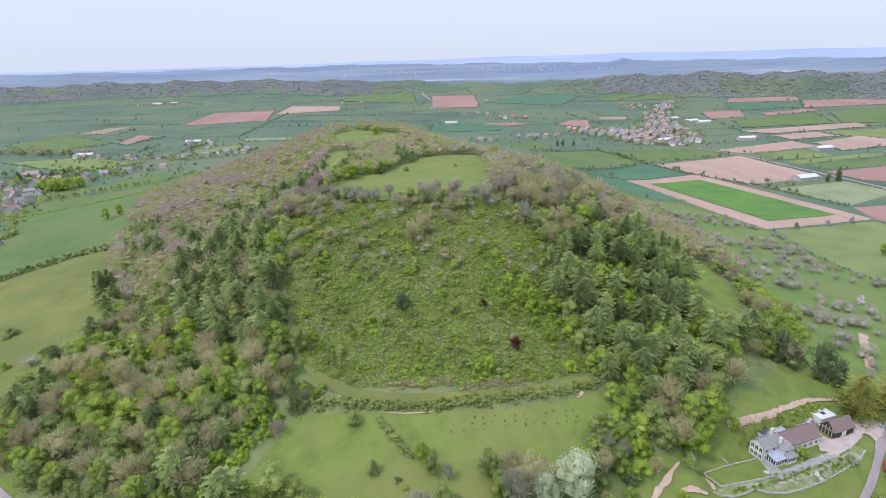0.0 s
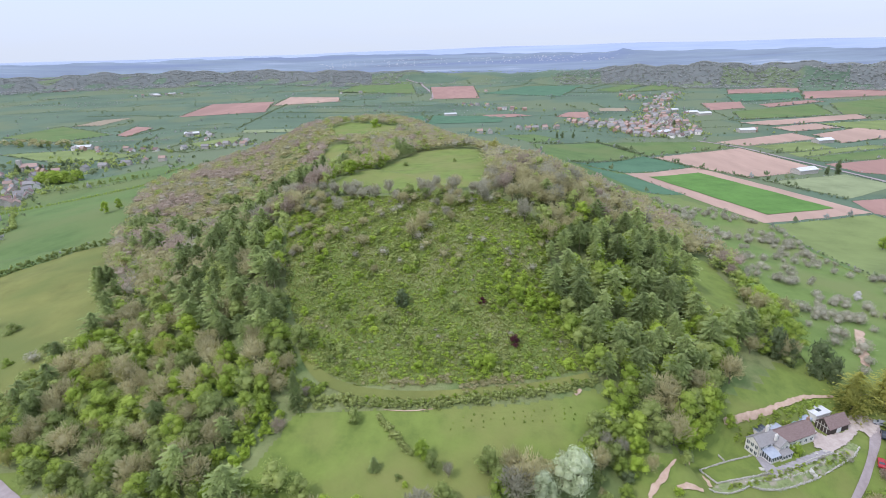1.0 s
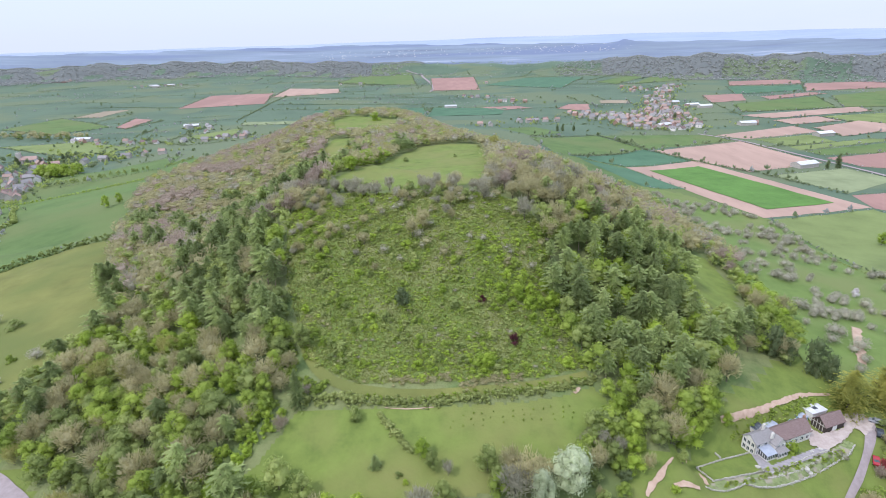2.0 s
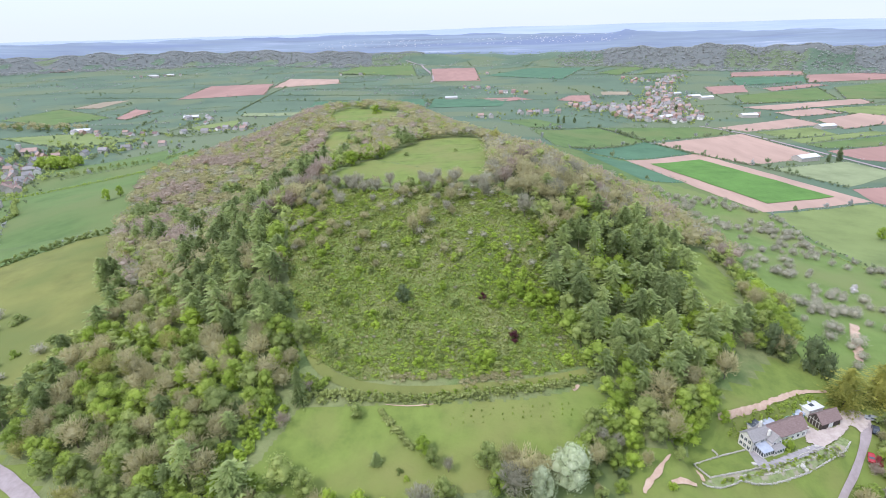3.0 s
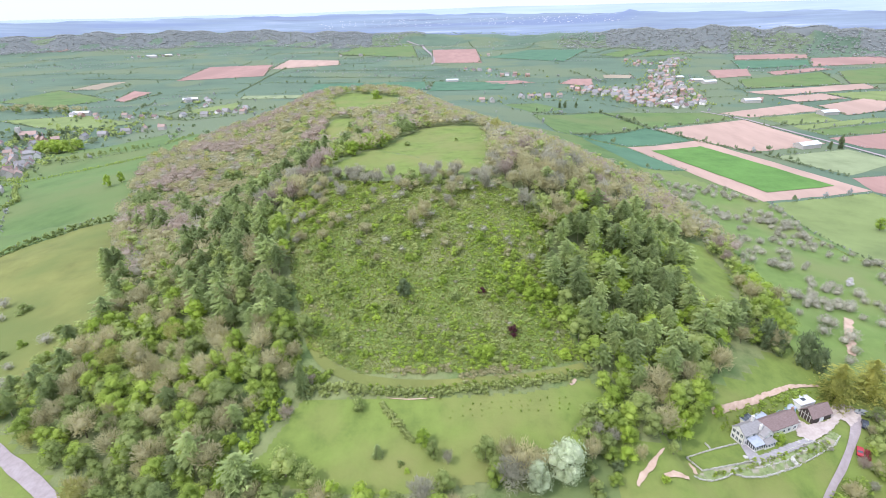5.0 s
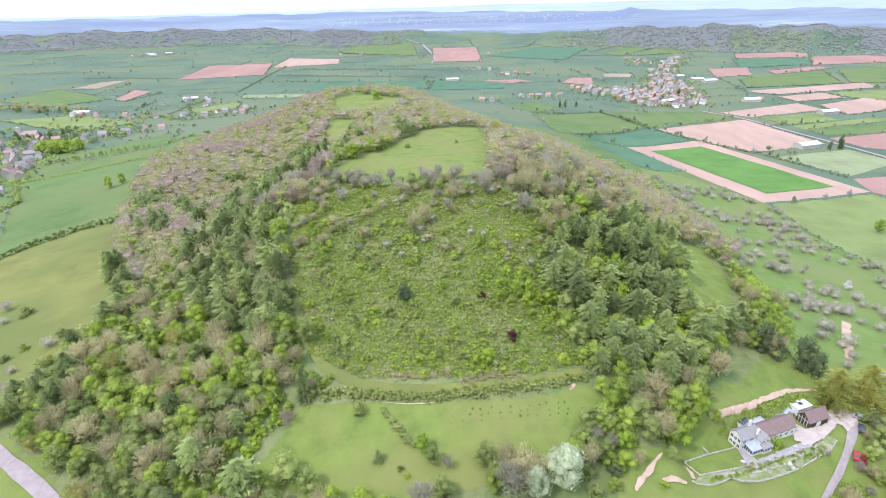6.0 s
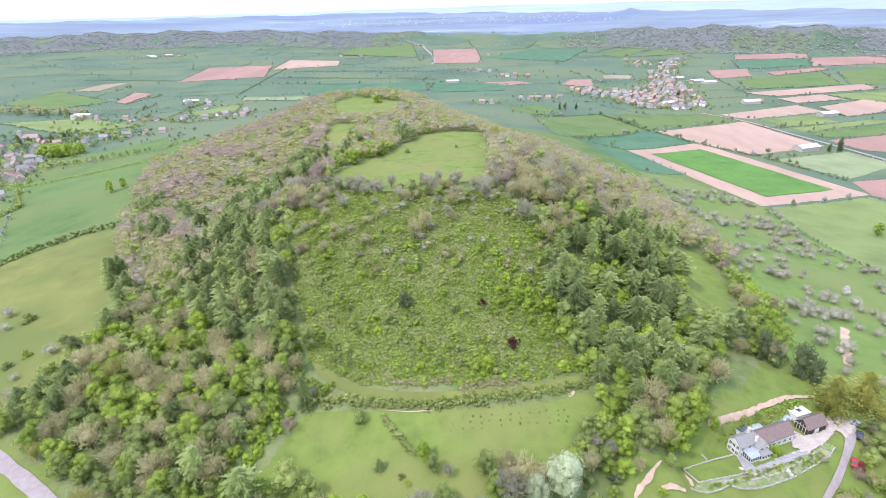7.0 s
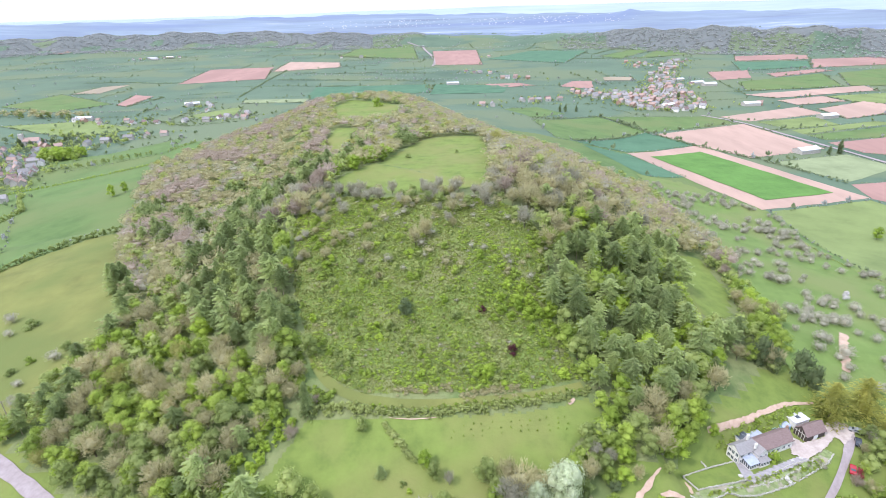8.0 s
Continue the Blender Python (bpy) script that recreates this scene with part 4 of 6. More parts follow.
for x, y in spots:
    if not inside(x, y, WEST_WOOD) or inside(x, y, SCRUB) or any(inside(x, y, p) for p in OPEN):
        continue
    u = rng.random()
    if y > 400 and u < 0.38:
        continue
    u = rng.random()
    patch = noise.noise((x * 0.022, y * 0.022, 3.0))
    fine = noise.noise((x * 0.06, y * 0.06, 9.0))
    if inside(x, y, PINES_EAST):
        key = "pine" if u < 0.54 else ("olive" if u < 0.78 else "green" if u < 0.9 else "lime")
    elif inside(x, y, PINE_BROW):
        key = "pine" if u < 0.55 else ("bud" if u < 0.8 else "olive")
    elif inside(x, y, PINES_WEST):
        key = "pine" if u < 0.6 else ("olive" if u < 0.85 else "bud")
    elif y > 215 and (x > 5 or y > 330 or x < -70):
        key = "pine" if fine > 0.26 and x < 0 and y < 380 else ("rose" if patch > 0.3 and x < -60 else ("bud" if u < 0.52 else ("grey" if u < 0.68 else ("olive" if u < 0.86 else "rose" if u < 0.96 else "yellowbud"))))
    elif x < -40:
        key = ("pine" if u < 0.15 else "bud" if u < 0.42 else "green" if u < 0.6 else "olive") if patch < -0.02 else ("lime" if u < 0.11 else "green" if u < 0.38 else "olive" if u < 0.68 else "bud" if u < 0.95 else "yellowbud")
    else:
        key = "lime" if u < 0.18 else "green" if u < 0.5 else "olive" if u < 0.78 else "bud"
        if x < 38 and y < 125:
            key = "grey" if u < 0.12 else "bud" if u < 0.5 else "olive" if u < 0.85 else "green"
    brow = 226 < y < 248 and -75 < x < 15
    if brow:
        key = ("grey", "bud", "oliveshrub", "bud", "grey")[int(u * 5)]
    high = {"pine": 12.5, "bud": 8.5, "rose": 9.0, "grey": 8.5, "shrub": 5.5, "oliveshrub": 5.5}.get(key, 8.0) * rng.uniform(0.7, 1.2)
    high *= 0.7 if brow else (0.8 if y > 330 else 1.0)
    wide = {"pine": 1.0}.get(key, 1.15) * rng.uniform(0.85, 1.15)
    wide *= 1.35 if y > 300 and key != "pine" else 1.0
    count[key] = count.get(key, 0) + 1
    limit = {"pine": 270, "bud": 125, "green": 95, "olive": 85, "lime": 50, "grey": 40, "rose": 20, "yellowbud": 10, "shrub": 20, "oliveshrub": 20}[key]
    if count[key] <= limit:
        plant(key, x, y, high, wide)
    else:
        rest.setdefault(key, []).append((x, y, high, wide))
for key, some in rest.items():
    thicket("woodland", key, some, LABELS[key][1].replace("tree", "trees") + " of the hill wood", "woodland")

# scrub on the open face of the hill
low_scrub = {}
number = 0
for x in np.arange(-80, 42, 1.45):
    for y in np.arange(134, 246, 1.45):
        px, py = x + rng.uniform(-0.9, 0.9), y + rng.uniform(-0.9, 0.9)
        thin = noise.noise((px * 0.05, py * 0.05, 21.0))
        if not inside(px, py, SCRUB) or rng.random() < 0.16 + 0.45 * thin:
            continue
        u = rng.random() * 0.8 + 0.1 + 0.85 * noise.noise((px * 0.04, py * 0.04, 31.0)) + (0.15 if px > 0 and py < 195 else 0)
        key = "oliveshrub" if u < 0.42 else "shrub" if u < 0.80 else "limeshrub"
        clump = noise.noise((px * 0.09, py * 0.09, 41.0))
        if rng.random() < 0.08 + 0.34 * max(0, clump):
            high, wide = rng.uniform(1.3, 3.0), rng.uniform(1.0, 1.4)
            if py > 178 and rng.random() < 0.35:
                key, high = ("grey", "bud")[int(rng.integers(2))], rng.uniform(2.2, 4.6)
        else:
            high, wide = rng.uniform(0.45, 1.05), rng.uniform(1.9, 2.9)
            if rng.random() < 0.05 + 0.18 * max(0, thin + 0.1):
                key = ("grey", "bud")[int(rng.integers(2))]
        if number < 130 and high > 1.4:
            plant(key, px, py, high, wide, sink=0.1)
            number += 1
        else:
            low_scrub.setdefault({"oliveshrub": "bramble"}.get(key, key), []).append((px, py, high, wide))
# rank grass between the bushes
blade = np.random.default_rng(77)
gx, gy = blade.uniform(-80, 42, 90000), blade.uniform(134, 240, 90000)
keep = inside(gx, gy, SCRUB)
gx, gy = gx[keep], gy[keep]
foot = np.stack([gx, gy, ground(gx, gy) + 0.1], 1)
lean = unit(np.stack([blade.normal(0, 0.5, len(gx)), blade.normal(0, 0.5, len(gx)) - 0.5, np.full(len(gx), 1.0)], 1))
across = unit(np.cross(lean, blade.normal(0, 1, (len(gx), 3)))) * blade.uniform(0.14, 0.34, (len(gx), 1))
tips = np.stack([foot - across, foot + across, foot + lean * blade.uniform(0.35, 0.85, (len(gx), 1))], 1).reshape(-1, 3)
tagged(link_mesh("rough_grass", tips, (np.arange(len(tips), dtype=np.int32), np.full(len(gx), 3, np.int32)), RANK_GRASS), "tall rough grass on the hill slope", "grass", kind="stuff")
for key, some in low_scrub.items():
    thicket("scrub", key, some, "low green scrub and brambles on the slope", "scrub")


for x, y, high in ((18, 170, 4), (21, 165, 4.5), (27, 173, 4), (24, 168, 4), (12, 166, 3.5), (15, 164, 3), (29, 167, 4), (4, 142, 4), (7, 143, 3.5), (22, 160, 3), (30, 160, 3.5), (26, 155, 3)):
    plant("limeshrub", x, y, high, 1.25, "bright green rounded shrub on the slope")

# ---- hedges, hedgerow trees and far woods ----


def along(points, step, sway):
    out = []
    for (ax, ay), (bx, by) in zip(points, points[1:]):
        n = max(1, int(math.hypot(bx - ax, by - ay) / step))
        for k in range(n):
            u = (k + rng.uniform(-0.3, 0.3)) / n
            out.append((ax + (bx - ax) * u + rng.normal(0, sway), ay + (by - ay) * u + rng.normal(0, sway)))
    return out


def hedge(points, high, label, key="shrub", step=1.7, wide=0.95, name="hedge", sway=0.3):
    thicket(name, key, [(x, y, high * rng.uniform(0.75, 1.25), wide * rng.uniform(0.9, 1.2)) for x, y in along(points, step, sway)], label, "hedge")


hedge([(-31, 129.3), (-12, 128.4), (3, 130.3), (21, 133), (39, 138)], 1.7, "green hedge of mixed shrubs along the grass path", "bramble", 0.4, 1.1, sway=0.8)
hedge([(-30, 130), (-12, 129.2), (3, 131), (21, 133.8), (38, 138.5)], 1.5, "bright green shrubs in the hedge along the path", "limeshrub", 1.2, 1.0, sway=0.7)
hedge([(-50, 130), (-40, 130.5), (-31, 129.8)], 2.4, "mixed shrub border along the lawn", "bramble", 0.5, 1.0, sway=1.0)
hedge([(-26, 125.5), (-25, 123.4), (-21.7, 119.8), (-18.8, 116.3), (-15.8, 113.4)], 1.5, "low clipped grassy hedge across the lawn", "bramble", 0.3, 1.15, sway=0.3)
hedge([(-65, 102), (-64, 110), (-62, 117), (-55, 127)], 2.6, "overgrown green hedge beside the lawn", "limeshrub", 0.8, 1.0, sway=0.8)
for k in range(60):
    x, y = rng.uniform(-74, -56), rng.uniform(96, 131)
    if -75 + (y - 96) * 0.30 < x < -66.5 + max(0, y - 112) * 0.6:
        plant(("limeshrub", "shrub", "oliveshrub", "lime", "green")[k % 5], x, y, rng.uniform(2.2, 5.5), 1.1)
hedge([(-60, 150), (-58, 143), (-53, 136), (-45, 133)], 2.2, "mixed green shrubs at the end of the grass path", "shrub", 0.35, 1.2, sway=1.3)
hedge([(-279, 271), (-271, 292), (-251, 313), (-228, 322)], 4.2, "thick dark green field hedge", "oliveshrub", 2.0, 0.95, sway=0.6)
hedge([(-440, 455), (-414, 467), (-370, 486), (-322, 508), (-300, 515)], 2.2, "clipped green field hedge", "shrub", 2.0, 0.9)
hedge([(-410, 458), (-385, 425), (-362, 400), (-368, 372)], 4.0, "thick green field hedge", "oliveshrub", 2.2, 1.0)
hedge([(-431, 544), (-400, 552), (-376, 560), (-340, 566)], 5.0, "overgrown grey-green hedge", "olive", 4, 1.1, sway=1.5)
hedge([(-323, 567), (-307, 602)], 3.0, "dark green hedge", "oliveshrub", 2.2)
hedge([(78, 128.6), (82, 130.2), (90.7, 134.2), (99.9, 138.8), (106, 142.6), (112, 145)], 1.0, "lush green grass and brambles on the bank behind the house", "shrub", 0.4, 1.4, sway=0.8)
hedge([(121, 253), (127, 235), (114, 198)], 4.0, "dark green hedge beside the paddock", "oliveshrub", 2.2, 1.0, sway=0.8)
hedge([(210, 376), (216, 330), (213, 280), (225, 230)], 1.4, "low dark hedge along the orchard", "oliveshrub", 2.0, 0.9)

thicket("bracken", "bud", [(x, y, rng.uniform(0.7, 1.2), rng.uniform(1.6, 2.4)) for x, y in along([(-23.3, 136), (-16, 136.6), (-5.2, 137.2)], 0.28, 0.8) + along([(-2.4, 134.8), (7.4, 136.4), (16.4, 137.6)], 0.2, 0.9)],
        "dead pinkish-brown bracken at the foot of the slope", "bracken")
thicket("belt_of_trees", "bud", [(x, y, rng.uniform(8, 13), rng.uniform(1.0, 1.4)) for x, y in along([(-900, 985), (-780, 940), (-650, 915)], 5, 9)], "belt of brown leafless trees behind the church", "woodland")
thicket("belt_of_trees", "olive", [(x, y, rng.uniform(7, 11), rng.uniform(1.0, 1.4)) for x, y in along([(-860, 960), (-760, 930), (-640, 905)], 9, 6)], "belt of grey-green trees behind the church", "woodland")
# hedges round the fields of the plain
rows = {"tuft": [], "tuftolive": [], "tuftbud": []}
for corners in FIELDS:
    far = math.hypot(*corners[0]) > 900
    for a, b in zip(corners, corners[1:] + corners[:1]):
        if rng.random() < 0.2:
            continue
        for x, y in along([a, b], 6.0 if far else 3.0, 0.8):
            if rng.random() < 0.8:
                tall = rng.random() < 0.06
                rows[("tuft", "tuftolive", "tuftbud")[int(rng.integers(3))]].append((x, y, (8 if tall else (3.2 if far else 2.0)) * rng.uniform(0.7, 1.3), 0.7 if tall else (1.3 if far else 0.9)))
for line in ([(-891, 1044), (-897, 1129), (-888, 1207)],
             [(-636, 1017), (-624, 1136)],
             [(-562, 920), (-574, 1013)],
             [(-470, 856), (-479, 963), (-476, 1051)],
             [(-456, 1101), (-495, 1425), (-519, 1709)],
             [(-516, 1615), (-358, 1676), (-260, 1688)],
             [(-464, 1520), (-259, 1482), (-81, 1449)],
             [(-467, 1385), (-305, 1345), (-72, 1284)],
             [(-334, 1246), (-178, 1210), (-44, 1199)],
             [(94, 1825), (261, 1767), (449, 1706), (591, 1745)],
             [(85, 2046), (210, 2114), (267, 2304)],
             [(117, 604), (232, 706)],
             [(211, 763), (231, 702), (262, 634), (302, 576)],
             [(88, 742), (192, 821), (230, 724)],
             [(303, 586), (320, 539), (344, 485)],
             [(-973, 1413), (-850, 1404), (-727, 1363), (-582, 1465)],
             [(-1558, 2020), (-1531, 2055)],
             [(-1529, 2098), (-1471, 2176)],
             [(-534, 887), (-402, 773), (-329, 779)],
             [(275, 2148), (402, 1873), (549, 2106), (658, 2079)],
             [(486, 1047), (668, 1123), (705, 1094)]):
    for x, y in along(list(line), 3.2, 0.9):
        tall = rng.random() < 0.1
        rows[("tuft", "tuftolive")[int(rng.integers(2))]].append((x, y, (7 if tall else 3.4) * rng.uniform(0.7, 1.3), 0.8 if tall else 1.2))
# hedgerows and single trees on the wide plain
for k in range(210):
    d, a = 700 + 2300 * rng.random() ** 0.8, radians(rng.uniform(-42, 42))
    x, y = d * math.sin(a), d * math.cos(a)
    if math.hypot(x + 20, (y - 420) * 0.7) < 330:
        continue
    turn = rng.choice((0.1, 0.25, 1.5, 1.75, -0.1)) + rng.normal(0, 0.1)
    length = rng.uniform(60, 330) * (1.4 if abs(math.cos(turn)) > 0.7 else 0.7)
    key = ("tuft", "tuftolive", "tuftbud")[int(rng.integers(3))]
    for px, py in along([(x, y), (x + math.cos(turn) * length, y + math.sin(turn) * length)], 6.5, 1.2):
        tall = rng.random() < 0.12
        rows[key].append((px, py, (8 if tall else 3.0) * rng.uniform(0.7, 1.3), 0.8 if tall else 1.3))
for k in range(420):
    d, a = 650 + 2400 * rng.random(), radians(rng.uniform(-43, 43))
    rows[("tuft", "tuftolive", "tuftbud")[int(rng.integers(3))]].append((d * math.sin(a), d * math.cos(a), rng.uniform(4, 9), rng.uniform(0.7, 1.1)))
for key, some in rows.items():
    spots_xy = np.array([q[:2] for q in some])
    within = np.zeros(len(some), bool)
    for corners in FIELDS:
        mid = np.mean(np.array(corners, float), 0)
        within |= inside(spots_xy[:, 0], spots_xy[:, 1], [tuple(mid + (np.array(q) - mid) * 0.93) for q in corners])
    some = [q for q, hit in zip(some, within) if not hit]
    thicket("hedgerows", key, some, "hedgerows and scattered trees between the fields", "hedgerow")
# woods on the far ridge
wood = {"tuftfar": []}
for k in range(11000):
    a = rng.uniform(-43, 43)
    base = float(np.interp(a, RIDGE_AZ, RIDGE_D))
    d = base + rng.uniform(-45, 420)
    x, y = d * math.sin(radians(a)), d * math.cos(radians(a))
    gap = noise.noise((x * 0.003, y * 0.003, 4.0))
    open_hill = (24 < a < 33 and d < base + 240) or (-4 < a < 12)
    if gap < (0.12 if open_hill else -0.28):
        continue
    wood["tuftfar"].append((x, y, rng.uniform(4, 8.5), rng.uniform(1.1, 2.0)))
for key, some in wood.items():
    thicket("woodland", key, some, "distant grey-brown woods on the ridge, paled with painted haze", "woodland")

# ---- single trees and shrubs ----
plant("rosebush", -54.5, 121.4, 5.2, 0.9, "round leafless pinkish-brown shrub on the lawn")
plant("fir", -25.5, 109.5, 4.6, 1.3, "small dark blue-green conifer on the lawn", name="fir_tree")
plant("oliveshrub", -33, 123.5, 5.0, 0.85, "tall olive green shrub at the lawn's edge")
plant("lime", -12.9, 112.3, 6.2, 0.9, "bright green young tree on the lawn")
plant("olive", -10, 108.8, 6.5, 0.85, "olive green tree on the lawn")
plant("grey", -5.8, 107.0, 4.8, 0.8, "small leafless grey tree on the lawn")
plant("oliveshrub", -19, 107, 1.8, 1.0, "small round shrub on the lawn")
plant("limeshrub", -17, 105, 1.8, 1.0, "small bright green shrub on the lawn")
plant("bud", 10.6, 107.6, 8.2, 0.95, "open twiggy tree above the lawn")
plant("olive", 4.6, 108.6, 8.4, 1.05, "broad olive green tree above the lawn")
plant("olive", 7.5, 104.5, 7.0, 1.0, "olive green tree above the lawn")
plant("silver", 26, 103.5, 13.5, 0.95, "large tree with silvery white-green leaves")
plant("silver", 18, 100.5, 10, 0.85, "tree with silvery pale green leaves")
plant("bud", 34, 109.5, 7.5, 0.9)
plant("olive", 38.5, 112.5, 6, 1.1)
plant("lime", 44.5, 115, 6, 1.0)
plant("olive", 31, 112, 5.5, 1.1)
plant("dark", 40.5, 107.5, 3.5, 1.2, "dense dark green clipped bush")
plant("olive", -50.4, 104.0, 9.2, 1.2, "broad grey-green tree casting shade on the lawn")
plant("olive", -43.6, 101.5, 7.6, 1.15)
plant("green", -56.5, 100.5, 8.0, 1.1)
plant("lime", -36.4, 97.8, 6, 1.1)
plant("limeshrub", -28.3, 98.4, 4.6, 1.0)
plant("green", -22, 96.5, 4.8, 1.1)
plant("dark", -23, 166, 6.0, 0.95, "dense dark round evergreen on the open slope", name="evergreen_bush")
plant("purple", 14.8, 150.5, 4.0, 0.85)
plant("purple", 5, 166, 2.5, 1.0)
plant("lime", 6, 141, 5.5, 1.0, "bright lime green bush-like tree on the slope")
plant("rosebush", -50, 133, 4.0, 1.0, "pinkish blossoming shrub by the path")
plant("fir", -51.5, 129.4, 12.5, 0.8, "dark fir at the corner of the lawn")
for x, y, high, wide in ((-172, 225.5, 16.5, 1.1), (-176, 228, 16, 1.1), (-168.5, 228, 14, 1.1), (-172, 230.5, 15, 1.1)):
    plant("fir", x, y, high, wide, "tall broad dark fir standing in the pasture")
plant("gold", 120.5, 143.4, 15, 1.1)
plant("gold", 132.5, 146, 14.5, 1.1, "massive dark gold conifer beside the lane")
plant("gold", 136.5, 137, 12, 1.1, "massive dark gold conifer beside the lane")
for x, y, high, wide in ((117, 157, 12, 0.6), (121, 154.5, 9, 0.65), (105, 162.5, 11, 0.55), (109, 160, 9, 0.6)):
    plant("dark", x, y, high, wide, "broad dark evergreen at the meadow's edge", group="trees beside the house", name="evergreen_tree")
plant("red", 118, 122.5, 3.2, 0.9, "red-leaved shrub beside the lane")
plant("rosebush", 116.5, 119.8, 4.2, 1.1, "dark reddish shrub beside the lane")
plant("limeshrub", 93.2, 124.2, 3.9, 0.85, "rounded yellow-green shrub in front of the house")
plant("blossom", 177, 227, 5.0, 0.95)
plant("lime", 276, 347, 9, 1.0, "bright green round tree in the hay field")
plant("pine", 34, 222, 11, 1.1, "dark pine at the edge of the hilltop")
plant("yellowbud", 18, 352, 10, 1.1)
plant("yellowbud", -30, 396, 8, 1.0)
plant("green", -50, 312, 7, 0.9)
plant("limeshrub", -91, 560, 9, 1.1, "yellow-green tree in the far clearing")
plant("shrub", -50, 249, 2.6, 0.9)
plant("grey", -21, 241, 6, 0.75, "leafless tree standing on the hilltop field")
plant("grey", -13.5, 240.5, 6.5, 0.85, "leafless tree standing on the hilltop field")
plant("shrub", -22, 240, 2.2, 0.8)
plant("oliveshrub", -13, 238.5, 2.6, 1.0)
plant("oliveshrub", -7, 330, 2.4, 0.9)
plant("oliveshrub", -36, 318, 2.6, 1.6)
plant("dark", 392, 598, 8, 0.6, "dark columnar conifer beside a farm", name="conifer_tree")
plant("dark", 404, 600, 14, 0.45, "tall dark conifer beside a farm", name="conifer_tree")
plant("lime", -287, 405, 10, 0.9, "bright green tree at the wood's edge")
plant("lime", -280, 412, 9, 0.9, "bright green tree at the wood's edge")
for x, y, high in ((-460, 600, 13), (-478, 612, 12), (-446, 604, 12), (-466, 590, 11)):
    plant("lime", x, y, high, 1.1, "bright green tree beside the village", group="trees of the village")
for x, y, high in ((149, 856, 10), (167, 863, 9), (140, 852, 9), (362, 979, 12)):
    plant("dark", x, y, high, 0.5, "dark columnar conifer beside the village", group="trees of the village", name="conifer_tree")
# orchard of small grey trees, and shrubs in the west pasture
for k in range(560):
    x, y = rng.uniform(112, 235), rng.uniform(155, 460)
    if inside(x, y, ORCHARD) and noise.noise((x * 0.03, y * 0.03, 12.0)) > -0.12:
        plant("greybush", x, y, rng.uniform(2.8, 5.2), rng.uniform(1.0, 1.5), "low grey leafless orchard tree", group="orchard trees", name="orchard_tree")
for x, y, high, key in ((-219, 211, 4.5, "greybush"), (-203, 204, 3.8, "oliveshrub"), (-210, 198, 3.2, "greybush"), (-182, 175, 2.8, "shrub"), (-186, 169, 2.4, "oliveshrub"), (-177, 161, 2.6, "greybush"), (-164, 161, 3.6, "oliveshrub"), (-171, 175, 3.8, "greybush"), (-170, 182, 3.0, "oliveshrub"), (-161, 152, 3.2, "shrub"), (-170, 150, 4.0, "greybush"), (-163, 145, 3.4, "oliveshrub"), (-163, 165, 3.0, "shrub"), (-162, 175, 3.6, "oliveshrub")):
    plant(key, x, y, high * 1.2, rng.uniform(1.1, 1.5), "rounded shrub in the dry pasture", group="shrubs in the pasture")
for k in range(40):
    x, y = rng.uniform(32, 51), rng.uniform(97, 124)
    if not inside(x, y, GARDEN_LAWN) and x + y < 164 and x - 40 < (y - 100) * 0.6:
        plant(("green", "olive", "lime", "bud", "oliveshrub", "shrub", "grey")[k % 7], x, y, rng.uniform(3.0, 6.5), 1.15)
for k in range(16):
    x, y = -470 + rng.normal(0, 14), 605 + rng.normal(0, 9)
    plant(("lime", "green")[k % 2], x, y, rng.uniform(9, 14), 1.15, "bright green tree beside the village", group="trees of the village")
# young trees in rows on the lawn
for r in range(3):
    for k in range(13):
        if rng.random() < 0.8:
            x, y = -5 + k * 2.9 + rng.uniform(-0.6, 0.6), 120.6 + r * 1.9 + 0.17 * k * 2.0 - 0.2 * r + rng.uniform(-0.4, 0.4)
            plant("shrub", x, y, rng.uniform(0.6, 1.1), 0.45, "newly planted sapling on the lawn", group="saplings on the lawn", name="sapling", sink=0.05)
for key, x, y, high in (("olive", 122, 124, 6), ("bud", 120, 118, 5), ("olive", 126, 128, 7), ("lime", 117, 108, 5), ("grey", 112, 103, 5), ("olive", 124, 112, 7), ("green", 130, 120, 8), ("silver", 118, 100, 6), ("olive", 131, 131, 8), ("bud", 128, 106, 8), ("green", 108, 98, 4)):
    plant(key, x, y, high, 1.15, "", "trees beside the lane")
for k in range(95):
    x, y = rng.uniform(100, 148), rng.uniform(92, 136)
    if x > 107.5 + (y - 112) * 0.82 and math.hypot(x - 115, y - 122) > 5.5:
        plant(("olive", "oliveshrub", "bud", "green", "shrub", "grey")[k % 6], x, y, rng.uniform(3, 6), 1.2, "", "trees beside the lane")
for key, x, y, high in (("lime", 71, 129, 6), ("green", 68, 126, 7), ("lime", 64, 124, 6.5), ("green", 73, 133, 6.5), ("lime", 76, 129, 4.5), ("green", 61, 122, 6), ("olive", 65, 130, 8)):
    plant(key, x, y, high, 1.1, "", "trees beside the house")
for k in range(46):
    x, y = rng.uniform(-72, 26), rng.uniform(196, 236)
    if rng.random() < (y - 186) / 50 and inside(x, y, SCRUB):
        plant(("grey", "bud", "olive", "oliveshrub")[k % 4], x, y, rng.uniform(2.6, 6.0), rng.uniform(0.9, 1.3))
for k in range(30):
    x, y = rng.uniform(-60, 34), rng.uniform(140, 200)
    if inside(x, y, SCRUB):
        plant(("limeshrub", "shrub", "oliveshrub")[k % 3], x, y, rng.uniform(2.2, 3.6), rng.uniform(1.0, 1.4))
